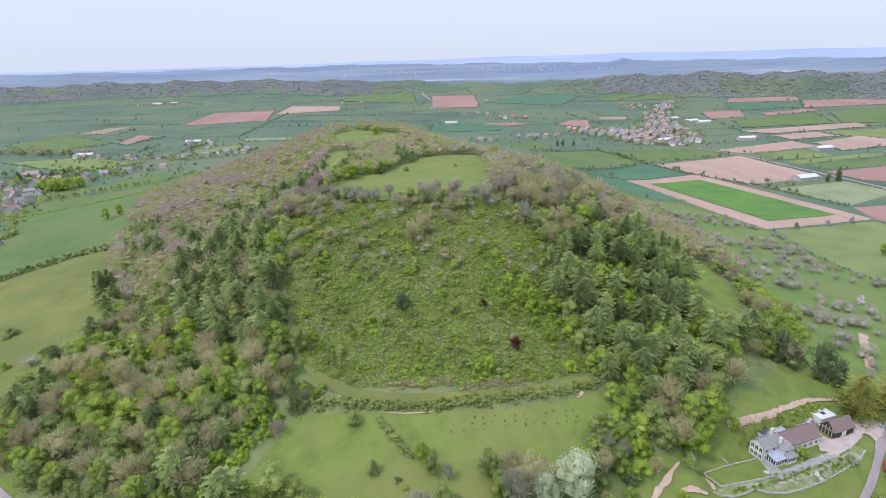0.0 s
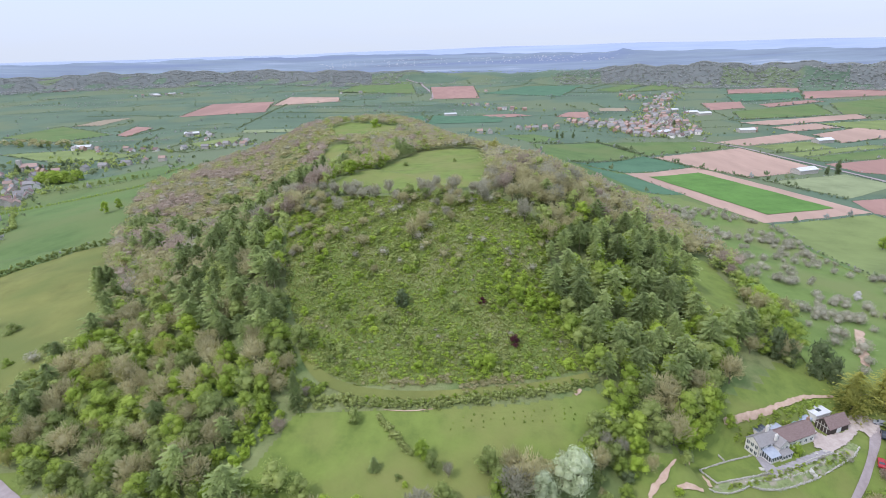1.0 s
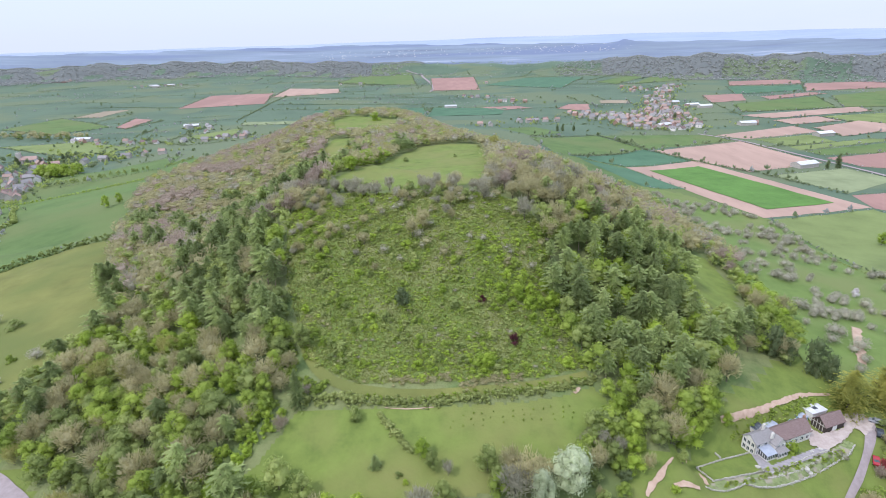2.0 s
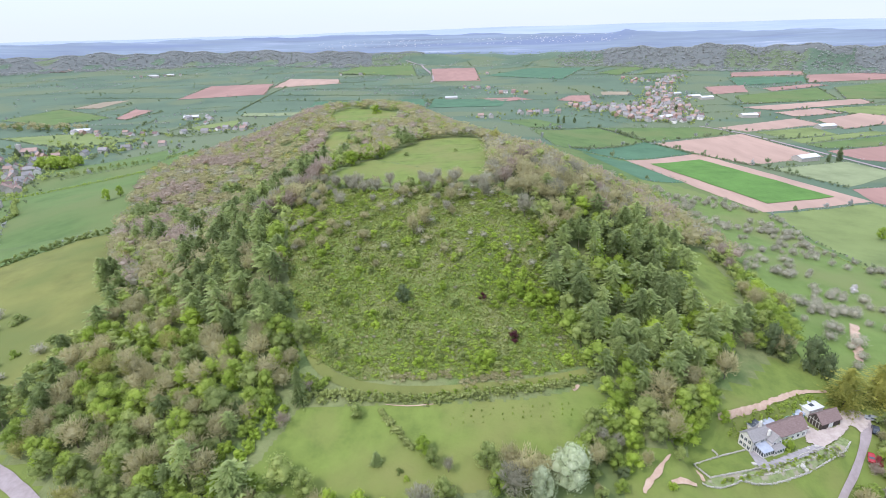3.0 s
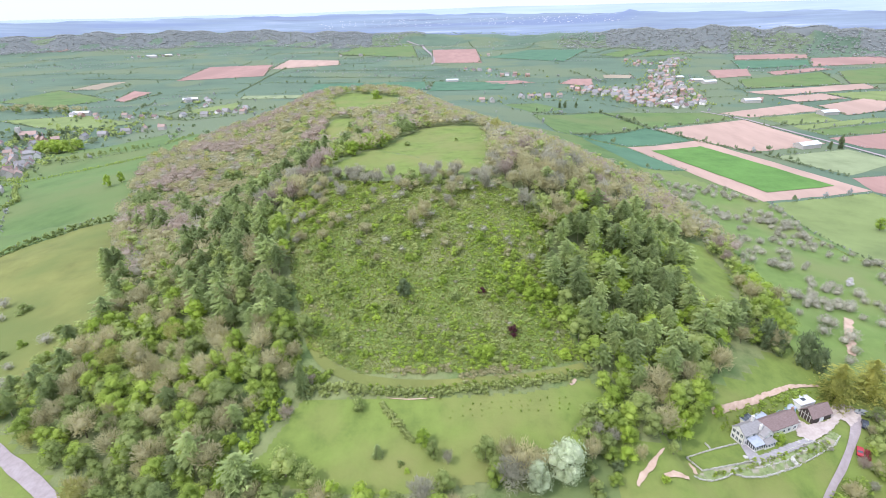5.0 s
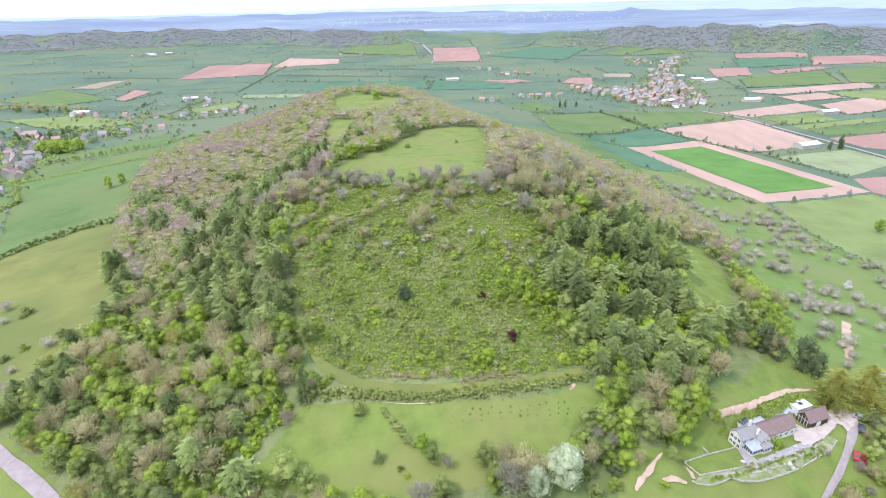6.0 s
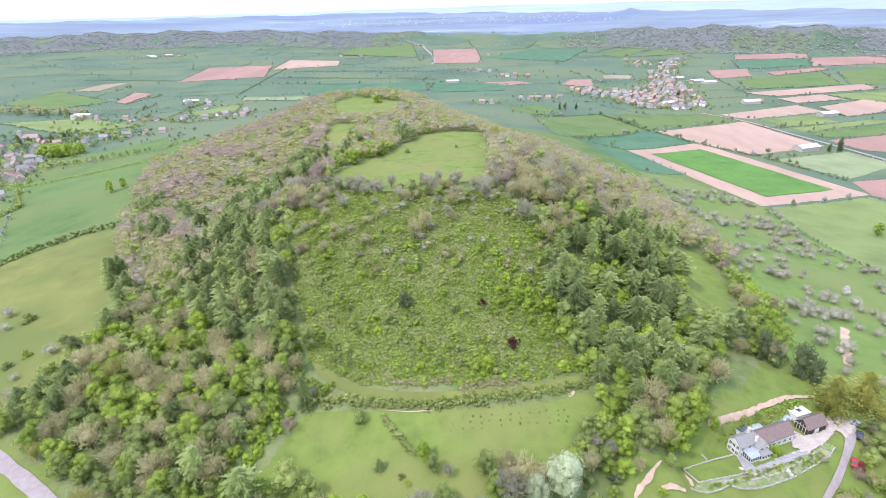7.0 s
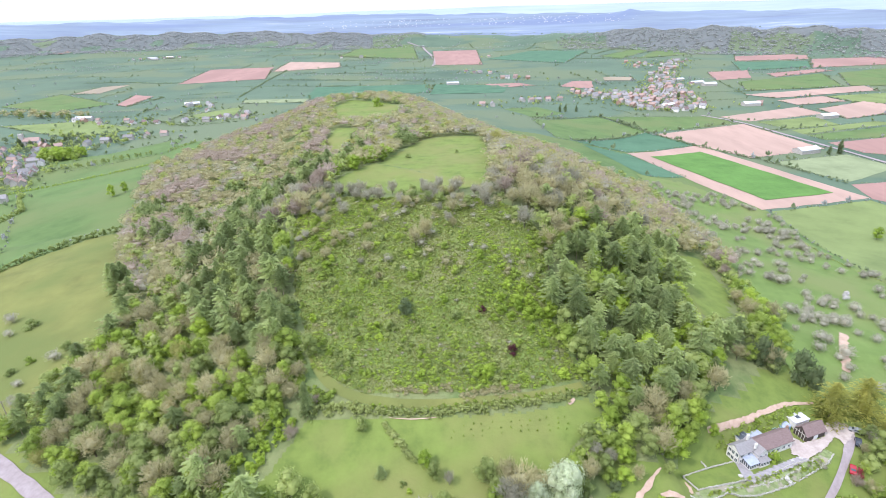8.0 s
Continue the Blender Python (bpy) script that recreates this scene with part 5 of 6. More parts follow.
for key, x, y, high, wide in (("olive", 57.5, 113.5, 4.5, 0.9), ("limeshrub", 53, 104.8, 2.2, 1.1), ("bud", 47.5, 110.5, 5, 0.9), ("limeshrub", 12, 171, 3.2, 1.3), ("lime", 14, 175, 4.2, 1.1), ("limeshrub", 20, 176, 3.4, 1.2),
                              ("lime", 25, 165, 4.4, 1.1), ("limeshrub", 9, 163, 3.0, 1.2), ("green", 17, 180, 4.5, 1.0), ("limeshrub", 28, 178, 3.2, 1.3)):
    plant(key, x, y, high, wide)
# bare trees and bright bushes standing out on the open face
for key, x, y, high, wide in (("grey", 7, 218, 9, 0.9), ("grey", 23, 204, 9, 0.95), ("bud", -17, 196, 9, 0.8), ("bud", -21, 193, 8, 0.8), ("grey", -51, 230, 6, 1.0), ("grey", -40, 229, 6, 1.2), ("grey", -46, 228, 6, 1.1),
                              ("grey", -30, 222, 6, 0.9), ("grey", -60, 236, 7, 0.9), ("bud", -6, 201, 5, 0.8), ("lime", 18, 167, 5, 1.0), ("lime", 22, 170, 5, 1.0), ("lime", -9, 169, 4, 1.0), ("lime", -54, 188, 3.5, 1.0),
                              ("lime", -57, 164, 4, 1.0), ("green", 10, 185, 4, 1.0), ("green", -5, 180, 4, 1.0), ("olive", -10, 143, 4.5, 0.8), ("bud", -26, 228, 5, 1.0), ("grey", -14, 228, 5, 1.1)):
    plant(key, x, y, high, wide)


# ---- buildings ----
def block(bm, x0, x1, y0, y1, z0, z1):
    """A box with softened edges."""
    m = Matrix.Translation(((x0 + x1) / 2, (y0 + y1) / 2, (z0 + z1) / 2)) @ Matrix.Diagonal((x1 - x0, y1 - y0, z1 - z0, 1))
    bmesh.ops.create_cube(bm, size=1, matrix=m)


def box(name, x0, x1, y0, y1, z0, z1, mat, parent, label="", bevel=0.0):
    bm = bmesh.new()
    block(bm, x0, x1, y0, y1, z0, z1)
    if bevel:
        bmesh.ops.bevel(bm, geom=bm.edges[:], offset=bevel, segments=1, affect="EDGES")
    return part(name, bm, mat, parent, label)


def gable_walls(length, width, eave, ridge, mat, parent, name="wall"):
    """Four walls with gables at both ends, from -1 m up to the eaves; x along the ridge."""
    l, w = length / 2, width / 2
    v = [(-l, -w, -1), (l, -w, -1), (l, w, -1), (-l, w, -1), (-l, -w, eave), (l, -w, eave), (l, w, eave), (-l, w, eave), (-l, 0, ridge - 0.12), (l, 0, ridge - 0.12)]
    f = [(0, 1, 5, 4), (2, 3, 7, 6), (1, 2, 6, 9, 5), (3, 0, 4, 8, 7), (4, 5, 9, 8), (6, 7, 8, 9), (3, 2, 1, 0)]
    return link_mesh(name, v, f, mat, parent)


def pitched_roof(length, width, eave, ridge, mat, parent, over=0.35, thick=0.18, hip=0.0, name="roof"):
    """Two slopes with overhang and thickness; hip pulls the ridge ends in."""
    l, w = length / 2 + over, width / 2 + over
    drop = (ridge - eave) * over / (width / 2)
    e = eave - drop
    v = []
    for dz in (0.0, thick):
        v += [(-l, -w, e + dz), (l, -w, e + dz), (l, w, e + dz), (-l, w, e + dz), (-l + hip, 0, ridge + dz), (l - hip, 0, ridge + dz)]
    top = [(6, 7, 11, 10), (8, 9, 10, 11), (7, 8, 11), (9, 6, 10)]
    low = [(4, 5, 1, 0), (5, 4, 3, 2), (5, 2, 1), (4, 0, 3)] if hip else [(4, 5, 1, 0), (5, 4, 3, 2)]
    rim = [(0, 1, 7, 6), (2, 3, 9, 8)] + ([(1, 2, 8, 7), (3, 0, 6, 9)] if hip else [(1, 5, 11, 7), (5, 2, 8, 11), (3, 4, 10, 9), (4, 0, 6, 10)])
    return link_mesh(name, v, (top if hip else top[:2]) + low + rim, mat, parent)


def window(parent, x, y, z, wide, high, facing, frame_mat=None):
    """A window set into a wall that faces -y, +y, -x or +x: a frame standing a little proud, and the pane in it."""
    t = 0.06
    bm = bmesh.new()
    a = {"-y": (0, -1), "+y": (0, 1), "-x": (-1, 0), "+x": (1, 0)}[facing]
    s = (abs(a[1]), abs(a[0]))

    def bar(u0, u1, z0, z1, out):
        c = (u0 + u1) / 2
        hx, hy = (abs(u1 - u0) / 2 * s[0] + out * abs(a[0])), (abs(u1 - u0) / 2 * s[1] + out * abs(a[1]))
        cx, cy = x + c * s[0], y + c * s[1]
        block(bm, cx - hx, cx + hx, cy - hy, cy + hy, z0, z1)

    w = wide / 2
    for u0, u1, z0, z1 in ((-w, -w + 0.09, z, z + high), (w - 0.09, w, z, z + high), (-w, w, z, z + 0.09), (-w, w, z + high - 0.09, z + high), (-0.04, 0.04, z, z + high)):
        bar(u0, u1, z0, z1, t)
    frame_ob = part("window", bm, frame_mat or PAINT, parent)
    bm = bmesh.new()
    bar(-w + 0.09, w - 0.09, z + 0.09, z + high - 0.09, t * 0.5)
    part("pane", bm, GLASS, frame_ob)


def chimney(x, y, z0, z1, mat, parent):
    bm = bmesh.new()
    block(bm, x - 0.4, x + 0.4, y - 0.3, y + 0.3, z0, z1)
    block(bm, x - 0.46, x + 0.46, y - 0.36, y + 0.36, z1 - 0.25, z1 - 0.1)
    for dx in (-0.18, 0.18):
        bmesh.ops.create_cone(bm, segments=8, cap_ends=True, radius1=0.13, radius2=0.1, depth=0.4, matrix=Matrix.Translation((x + dx, y, z1 + 0.2)))
    return part("chimney", bm, mat, parent)


def cottage(length, width, eave, ridge, wall_mat, roof_mat, label, stack=True, panes=1):
    """A plain village house, built at the origin to be copied."""
    root = new("house")
    gable_walls(length, width, eave, ridge, wall_mat, root)
    pitched_roof(length, width, eave, ridge, roof_mat, root)
    if stack:
        chimney(length / 2 - 0.8, 0, ridge - 1.2, ridge + 1.1, BRICK_WALL, root)
    for k in range(panes):
        x = -length / 2 + length * (k + 0.5) / panes
        for z in ((0.9, 3.3) if eave > 4 else (0.9,)):
            window(root, x, -width / 2, z, 1.1, 1.2, "-y")
    return tagged(root, label, "house", "village houses")


HOUSE_TYPES = [
    cottage(9.5, 6.4, 4.6, 7.4, VILLAGE_WALL, SLATE, "pale village house with a grey slate roof"),
    cottage(9, 6.2, 4.6, 7.2, STONE_WALL, REDTILE, "stone village house with a red tiled roof"),
    cottage(12, 6.5, 4.4, 7.2, STONE_WALL, SLATE, "long stone house with a grey slate roof"),
    cottage(8.5, 6.5, 2.7, 5.6, VILLAGE_WALL, TILE, "pale bungalow with a brown tiled roof"),
    cottage(9, 6.5, 4.6, 7.4, BRICK_WALL, REDTILE, "brick house with a red tiled roof"),
]
barn_type = cottage(26, 13, 4.2, 6.6, STONE_WALL, SHED_ROOF, "large farm shed with a pale sheet roof", stack=False, panes=0)
tagged(barn_type, category="barn", group="farm sheds")
barn_type.name = "barn"
fresh = set(range(len(HOUSE_TYPES)))
barn_fresh = [True]


def settle(x, y, turn, k, size=1.0):
    """Stands a village house of type k on the ground."""
    m = Matrix.LocRotScale((x, y, height(x, y) + 0.1), Euler((0, 0, radians(turn))), None)
    if k in fresh:
        fresh.discard(k)
        HOUSE_TYPES[k].matrix_world = m
    else:
        copy_thing(HOUSE_TYPES[k], m)


def shed(x, y, turn):
    m = Matrix.LocRotScale((x, y, height(x, y) + 0.1), Euler((0, 0, radians(turn))), None)
    if barn_fresh[0]:
        barn_fresh[0] = False
        barn_type.matrix_world = m
    else:
        copy_thing(barn_type, m)


built = []


def street(points, step, sway, turn=None):
    for x, y in along(points, step, sway):
        if all(math.hypot(x - a, y - b) > 9.5 for a, b in built):
            built.append((x, y))
            way = math.degrees(math.atan2(points[-1][1] - points[0][1], points[-1][0] - points[0][0]))
            settle(x, y, (way if turn is None else turn) + rng.choice((0, 0, 90, 180)) + rng.normal(0, 9), int(rng.choice((0, 0, 1, 1, 2, 2, 3, 3, 4))))


# the village on the plain beyond the hill, on its crossing streets
street([(580, 1641), (520, 1500), (449, 1349), (398, 1203)], 9, 13)
street([(398, 1203), (385, 1110), (374, 1044), (345, 950), (312, 868)], 6, 15)
street([(470, 1600), (472, 1510)], 10, 15)
street([(206, 1076), (236, 1022), (285, 1018), (309, 934), (345, 892)], 6, 13)
street([(356, 1122), (362, 1011), (364, 948)], 7, 20)
street([(264, 973), (287, 890), (335, 867)], 6, 10)
core = [(206, 1085), (300, 1060), (372, 1140), (430, 1215), (408, 1010), (385, 925), (340, 862), (275, 880), (226, 1000)]
for k in range(420):
    x, y = rng.uniform(200, 435), rng.uniform(860, 1220)
    if inside(x, y, core) and all(math.hypot(x - a, y - b) > 11.5 for a, b in built):
        built.append((x, y))
        settle(x, y, float(rng.choice((20, 110, 65, 155))) + rng.normal(0, 8), int(rng.integers(5)))
street([(94, 963), (130, 975), (170, 989)], 11, 8)
street([(29, 883), (56, 889)], 8, 2, 3)
street([(-10, 1462), (72, 1397)], 14, 10)
street([(82, 1325), (152, 1318)], 13, 8)
street([(459, 923), (496, 909)], 14, 8)
street([(60, 1870), (20, 1880)], 22, 8)
street([(440, 1190), (480, 1140)], 24, 10)
street([(-400, 1985), (-340, 1960)], 26, 12)
# the village below the west side of the hill
street([(-425, 432), (-440, 470), (-470, 495), (-515, 560)], 11, 11)
street([(-500, 540), (-524, 598), (-540, 645)], 12, 14)
street([(-560, 600), (-600, 680)], 13, 14)
street([(-486, 676), (-449, 700), (-400, 700), (-370, 674)], 14, 6, 5)
street([(-640, 880), (-570, 850), (-515, 842), (-470, 830)], 14, 7)
street([(-425, 805), (-400, 815), (-350, 870), (-331, 780)], 20, 10)
street([(-515, 1010), (-480, 1000), (-434, 932)], 22, 10)
street([(-1250, 2120), (-1150, 2150), (-1080, 2180)], 30, 20)
for x, y, turn in ((372, 606, 20), (509, 803, 15), (462, 1166, 10), (478, 1142, 10), (453, 912, 5), (-32, 1222, 3), (-510, 1015, 20), (-1190, 2140, 10), (-1130, 2160, 10), (-1160, 2105, 5), (440, 1215, 12), (318, 905, 30), (-635, 890, 10)):
    shed(x, y, turn)
street([(-562, 700), (-540, 672), (-512, 640)], 8, 9)
street([(-440, 500), (-480, 540), (-520, 600)], 15, 12)
street([(-540, 560), (-580, 620), (-620, 660)], 17, 14)
street([(-470, 440), (-500, 490), (-540, 530)], 16, 12)
street([(-426, 440), (-446, 472), (-470, 530), (-500, 605)], 9, 13)
street([(-470, 520), (-512, 566), (-550, 600)], 10, 12)
street([(-440, 500), (-485, 560), (-520, 640)], 10, 10)
street([(430, 1480), (500, 1500), (540, 1560)], 19, 16)
# garden trees among the village houses
for x, y in list(built):
    for k in range(7):
        rest_x, rest_y = x + rng.normal(0, 20), y + rng.normal(0, 20)
        if all(math.hypot(rest_x - a, rest_y - b) > 6.5 for a, b in built):
            rows.setdefault("garden", []).append((rest_x, rest_y, rng.uniform(3, 8), rng.uniform(0.8, 1.1)))
thicket("garden_trees", "tuftgreen", rows["garden"][::2], "green garden trees among the village houses", "tree")
thicket("garden_trees", "tuft", rows["garden"][1::2], "olive green garden trees among the village houses", "tree")

leafy_spots = [(x, y, rng.uniform(6, 12), rng.uniform(0.8, 1.2)) for x, y in zip(rng.normal(-530, 60, 420), rng.normal(620, 85, 420)) if x < -440 - (620 - y) * 0.3 and all(math.hypot(x - a, y - b) > 9 for a, b in built)]
thicket("garden_trees", "tuft", leafy_spots[::2], "dark green trees in the west village", "tree")
thicket("garden_trees", "tuftgreen", leafy_spots[1::2], "green trees in the west village", "tree")
# the church by the west village
church = new("church")
gable_walls(20, 8, 6, 10, STONE_WALL, church)
pitched_roof(20, 8, 6, 10, REDTILE, church)
box("tower", -14.5, -9.5, -2.5, 2.5, -1, 15, STONE_WALL, church)
for dx in (-14.3, -9.9):
    for dy in (-2.3, 2.1):
        box("pinnacle", dx, dx + 0.4, dy, dy + 0.4, 15, 16.6, STONE_WALL, church)
for k in range(4):
    window(church, -6 + 4 * k, -4, 2.0, 1.2, 2.6, "-y", STONE_WALL)
church.matrix_world = Matrix.LocRotScale((-585, 705, height(-585, 705)), Euler((0, 0, 0.2)), None)
tagged(church, "grey stone parish church with a square tower", "church")
for x, y, high in ((-590, 690, 11), (-575, 688, 9), (-562, 694, 10), (-545, 690, 10), (-530, 694, 11), (-520, 690, 10), (-600, 700, 10)):
    plant("dark", x, y, high, 0.55, "dark rounded evergreen in the churchyard", group="churchyard trees", name="evergreen_tree")

# ---- the house below the hill ----
PLOT = 34.0
house = new("country_house")


def at_house(root, x, y, turn, z=PLOT):
    root.matrix_world = Matrix.LocRotScale((x, y, z), Euler((0, 0, radians(turn))), None)


# long wing, main wing and cross wing, each with its own walls and roof
def wing(cx, cy, turn, length, width, eave, ridge, wall_mat, roof_mat, hip=0.0):
    w = gable_walls(length, width, eave, ridge, wall_mat, house)
    r = pitched_roof(length, width, eave, ridge, roof_mat, house, hip=hip)
    for ob in (w, r):
        ob.matrix_basis = Matrix.LocRotScale((cx, cy, 0), Euler((0, 0, radians(turn))), None)
    return w


long_wing = wing(8.6, 3.6, 0, 16.0, 6.0, 3.9, 6.9, HOUSE_WALL, TILE)
for k in range(5):
    window(long_wing, -3.4 + 2.5 * k, -3.0, 0.9, 1.3, 1.4, "-y")
for k in range(3):
    window(long_wing, -1.4 + 3.2 * k, -3.0, 2.7, 1.1, 0.9, "-y")
window(long_wing, 8.0, 0.0, 0.9, 1.4, 1.5, "+x")
box("parapet", 16.45, 16.85, 0.4, 6.8, 3.2, 4.3, PALE_STONE, house)
main_wing = wing(-3.2, 3.9, 0, 7.4, 5.0, 5.0, 7.2, HOUSE_WALL, SLATE)
for z in (0.7, 3.1):
    for v in (-1.5, 0.0, 1.5):
        window(main_wing, -3.7, v, z, 1.15, 1.6, "-x")
    for u in (-2.4, 0.6):
        window(main_wing, u, -2.5, z, 1.2, 1.5, "-y")
for u in (-3.82, 3.6):
    box("corner_stones", u - 3.2, u - 3.0, 1.3, 1.55, -1, 5.0, PALE_STONE, house)
cross_wing = wing(1.2, 2.6, 90, 7.0, 4.2, 4.5, 6.7, HOUSE_WALL, SLATE)
for u in (-1.0, 1.0):
    window(cross_wing, -3.5, u, 2.9, 1.1, 1.3, "-x")
chimney(-1.2, 4.2, 6.4, 9.6, HOUSE_WALL, house)
chimney(-0.6, 1.2, 5.6, 8.0, HOUSE_WALL, house)
chimney(16.2, 3.6, 6.4, 8.0, BRICK_WALL, house)
back_room = box("extension", -0.6, 3.4, 6.3, 10.0, -1, 4.2, HOUSE_WALL, house)
box("roof_frame", -0.8, 3.6, 6.2, 10.2, 4.2, 4.4, LEAD, back_room)
for k in range(3):
    box("roof_pane", -0.6 + 1.4 * k, 0.66 + 1.4 * k, 6.5, 9.9, 4.4, 4.46, GLASS, back_room)
box("extension", 3.5, 9.6, 6.7, 9.6, -1, 3.3, HOUSE_WALL, house)
box("flat_roof", 3.45, 9.8, 6.75, 9.8, 3.3, 3.5, LEAD, house, "pale blue-grey sheet flat roof")
# glazed porch with a lead lean-to roof, and the bay beside it
porch = box("porch", -5.4, -1.5, -2.0, 1.35, -0.6, 0.6, HOUSE_WALL, house)
link_mesh("porch_roof", [(-5.7, -2.3, 2.5), (-1.2, -2.3, 2.5), (-1.2, 1.38, 3.3), (-5.7, 1.38, 3.3), (-5.7, -2.3, 2.68), (-1.2, -2.3, 2.68), (-1.2, 1.38, 3.48), (-5.7, 1.38, 3.48)],
          [(3, 2, 1, 0), (4, 5, 6, 7), (0, 1, 5, 4), (1, 2, 6, 5), (3, 0, 4, 7), (2, 3, 7, 6)], LEAD, porch, "blue-grey lead roof with raised seams")
for k in range(6):
    box("post", -5.4 + 0.75 * k, -5.25 + 0.75 * k, -2.0, -1.86, 0.6, 2.55, PAINT, porch)
for k in range(4):
    box("post", -5.4, -5.26, -1.1 + 0.8 * k, -0.96 + 0.8 * k, 0.6, 2.7, PAINT, porch)
box("glazing", -5.3, -1.6, -1.92, 1.3, 0.6, 2.5, GLASS, porch)
bay = box("bay", -1.3, 3.0, -2.5, -0.95, -0.6, 0.7, HOUSE_WALL, house)
link_mesh("bay_roof", [(-1.6, -2.8, 2.5), (3.3, -2.8, 2.5), (3.3, -0.95, 2.5), (-1.6, -0.95, 2.5), (-0.9, -0.95, 3.5), (2.6, -0.95, 3.5)],
          [(3, 2, 1, 0), (0, 1, 5, 4), (1, 2, 5), (3, 0, 4), (2, 3, 4, 5)], SLATE, bay, "grey hipped lean-to roof")
for k in range(7):
    box("post", -1.3 + 0.69 * k, -1.15 + 0.69 * k, -2.5, -2.36, 0.7, 2.5, PAINT, bay)
box("glazing", -1.2, 2.9, -2.42, -1.0, 0.7, 2.5, GLASS, bay)
at_house(house, 87.9, 123.9, 22.5)
house.scale = (0.9, 0.9, 0.84)
tagged(house, "rambling cream country house with slate and tile roofs", "house")

barn = new("barn")
gable_walls(9.0, 5.2, 2.6, 5.2, TIMBER, barn)
pitched_roof(9.0, 5.2, 2.6, 5.2, TILE, barn)
for v in (-1.7, -0.6, 0.6, 1.7):
    box("gable_post", -4.62, -4.5, v - 0.09, v + 0.09, 0, 3.9 - abs(v) * 0.5, PALE_STONE, barn)
box("tie_beam", -4.64, -4.5, -2.5, 2.5, 2.3, 2.5, PALE_STONE, barn)
for k in range(3):
    box("door", -3.6 + 2.6 * k, -1.6 + 2.6 * k, -2.70, -2.6, 0, 2.2, PAINT if k == 1 else TIMBER, barn)
at_house(barn, 110.2, 136.2, 21.5)
barn.scale = (0.88, 0.88, 0.88)
tagged(barn, "dark boarded barn with a hipped brown tiled roof", "barn")

annex = new("annex")
box("wall", -3.6, 3.6, -2.4, 2.4, -1, 3.5, WHITE_WALL, annex)
box("roof", -3.8, 3.8, -2.6, 2.6, 3.5, 3.72, SHED_ROOF, annex, "pale flat roof")
box("rooflight", -0.8, 0.8, -0.7, 0.7, 3.72, 3.95, GLASS, annex)
for u in (-2.2, 0.3):
    window(annex, u, -2.4, 0.9, 1.4, 1.4, "-y")
at_house(annex, 108.6, 140.9, 21)
annex.scale = (0.82, 0.82, 0.8)
tagged(annex, "white flat-roofed annex behind the barn", "annex")
hut = new("garden_shed")
box("wall", -1.5, 1.5, -1.1, 1.1, -1, 2.1, BLUE, hut)
box("roof", -1.7, 1.7, -1.3, 1.3, 2.1, 2.25, LEAD, hut)
at_house(hut, 103.3, 138.2, 21)
tagged(hut, "small pale blue garden shed", "shed")

# hooped garden frame behind the house
hoops = new("hoop_tunnel")
for k in range(4):
    bm = bmesh.new()
    for q in range(10):
        a0, a1 = math.pi * q / 10, math.pi * (q + 1) / 10
        mid = Vector((math.cos((a0 + a1) / 2) * 1.5, 0.9 * k, math.sin((a0 + a1) / 2) * 1.9))
        bmesh.ops.create_cone(bm, segments=5, cap_ends=True, radius1=0.07, radius2=0.07, depth=0.62, matrix=Matrix.Translation(mid) @ Matrix.Rotation(-(a0 + a1) / 2, 4, "Y"))
    part("hoop", bm, BLUE, hoops)
at_house(hoops, 99.6, 136.0, 21)
tagged(hoops, "pale blue hooped garden tunnel on the bank", "garden tunnel")


def car(x, y, turn, paint, label):
    """A parked car: body with a stepped cabin, windows and wheels."""
    root = new("car")
    bm = bmesh.new()
    side = [(-2.1, 0.35), (-2.1, 0.85), (-1.2, 0.95), (-0.6, 1.45), (0.9, 1.48), (1.6, 0.98), (2.1, 0.9), (2.1, 0.35)]
    left = [bm.verts.new((u, -0.85, z)) for u, z in side]
    right = [bm.verts.new((u, 0.85, z)) for u, z in side]
    bm.faces.new(left), bm.faces.new(right[::-1])
    for k in range(len(side)):
        j = (k + 1) % len(side)
        bm.faces.new((left[j], left[k], right[k], right[j]))
    bmesh.ops.recalc_face_normals(bm, faces=bm.faces[:])
    bmesh.ops.bevel(bm, geom=bm.edges[:], offset=0.06, segments=2, affect="EDGES")
    part("body", bm, paint, root)
    box("side_window", -0.5, 0.85, -0.87, 0.87, 1.02, 1.36, GLASS, root)
    link_mesh("windscreen", [(-1.13, -0.7, 1.04), (-1.13, 0.7, 1.04), (-0.66, 0.62, 1.44), (-0.66, -0.62, 1.44)], [(0, 1, 2, 3)], GLASS, root)
    for u in (-1.35, 1.35):
        for v in (-0.82, 0.82):
            bm = bmesh.new()
            bmesh.ops.create_cone(bm, segments=14, cap_ends=True, radius1=0.32, radius2=0.32, depth=0.2, matrix=Matrix.Translation((u, v, 0.32)) @ Matrix.Rotation(math.pi / 2, 4, "X"))
            tyre = part("wheel", bm, RUBBER, root)
            bm = bmesh.new()
            bmesh.ops.create_cone(bm, segments=10, cap_ends=True, radius1=0.19, radius2=0.19, depth=0.23, matrix=Matrix.Translation((u, v, 0.32)) @ Matrix.Rotation(math.pi / 2, 4, "X"))
            part("rim", bm, CAR_SILVER, tyre)
    root.matrix_world = Matrix.LocRotScale((x, y, height(x, y) + 0.18), Euler((0, 0, radians(turn))), None)
    return tagged(root, label, "car", "cars parked by the lane")


car(125.6, 137.2, -35, CAR_SILVER, "silver car parked beside the conifers")
car(123.0, 131.9, 62, CAR_DARK, "dark car parked at the lane's edge")
car(117.0, 123.6, 62, CAR_RED, "red car parked beside the lane")

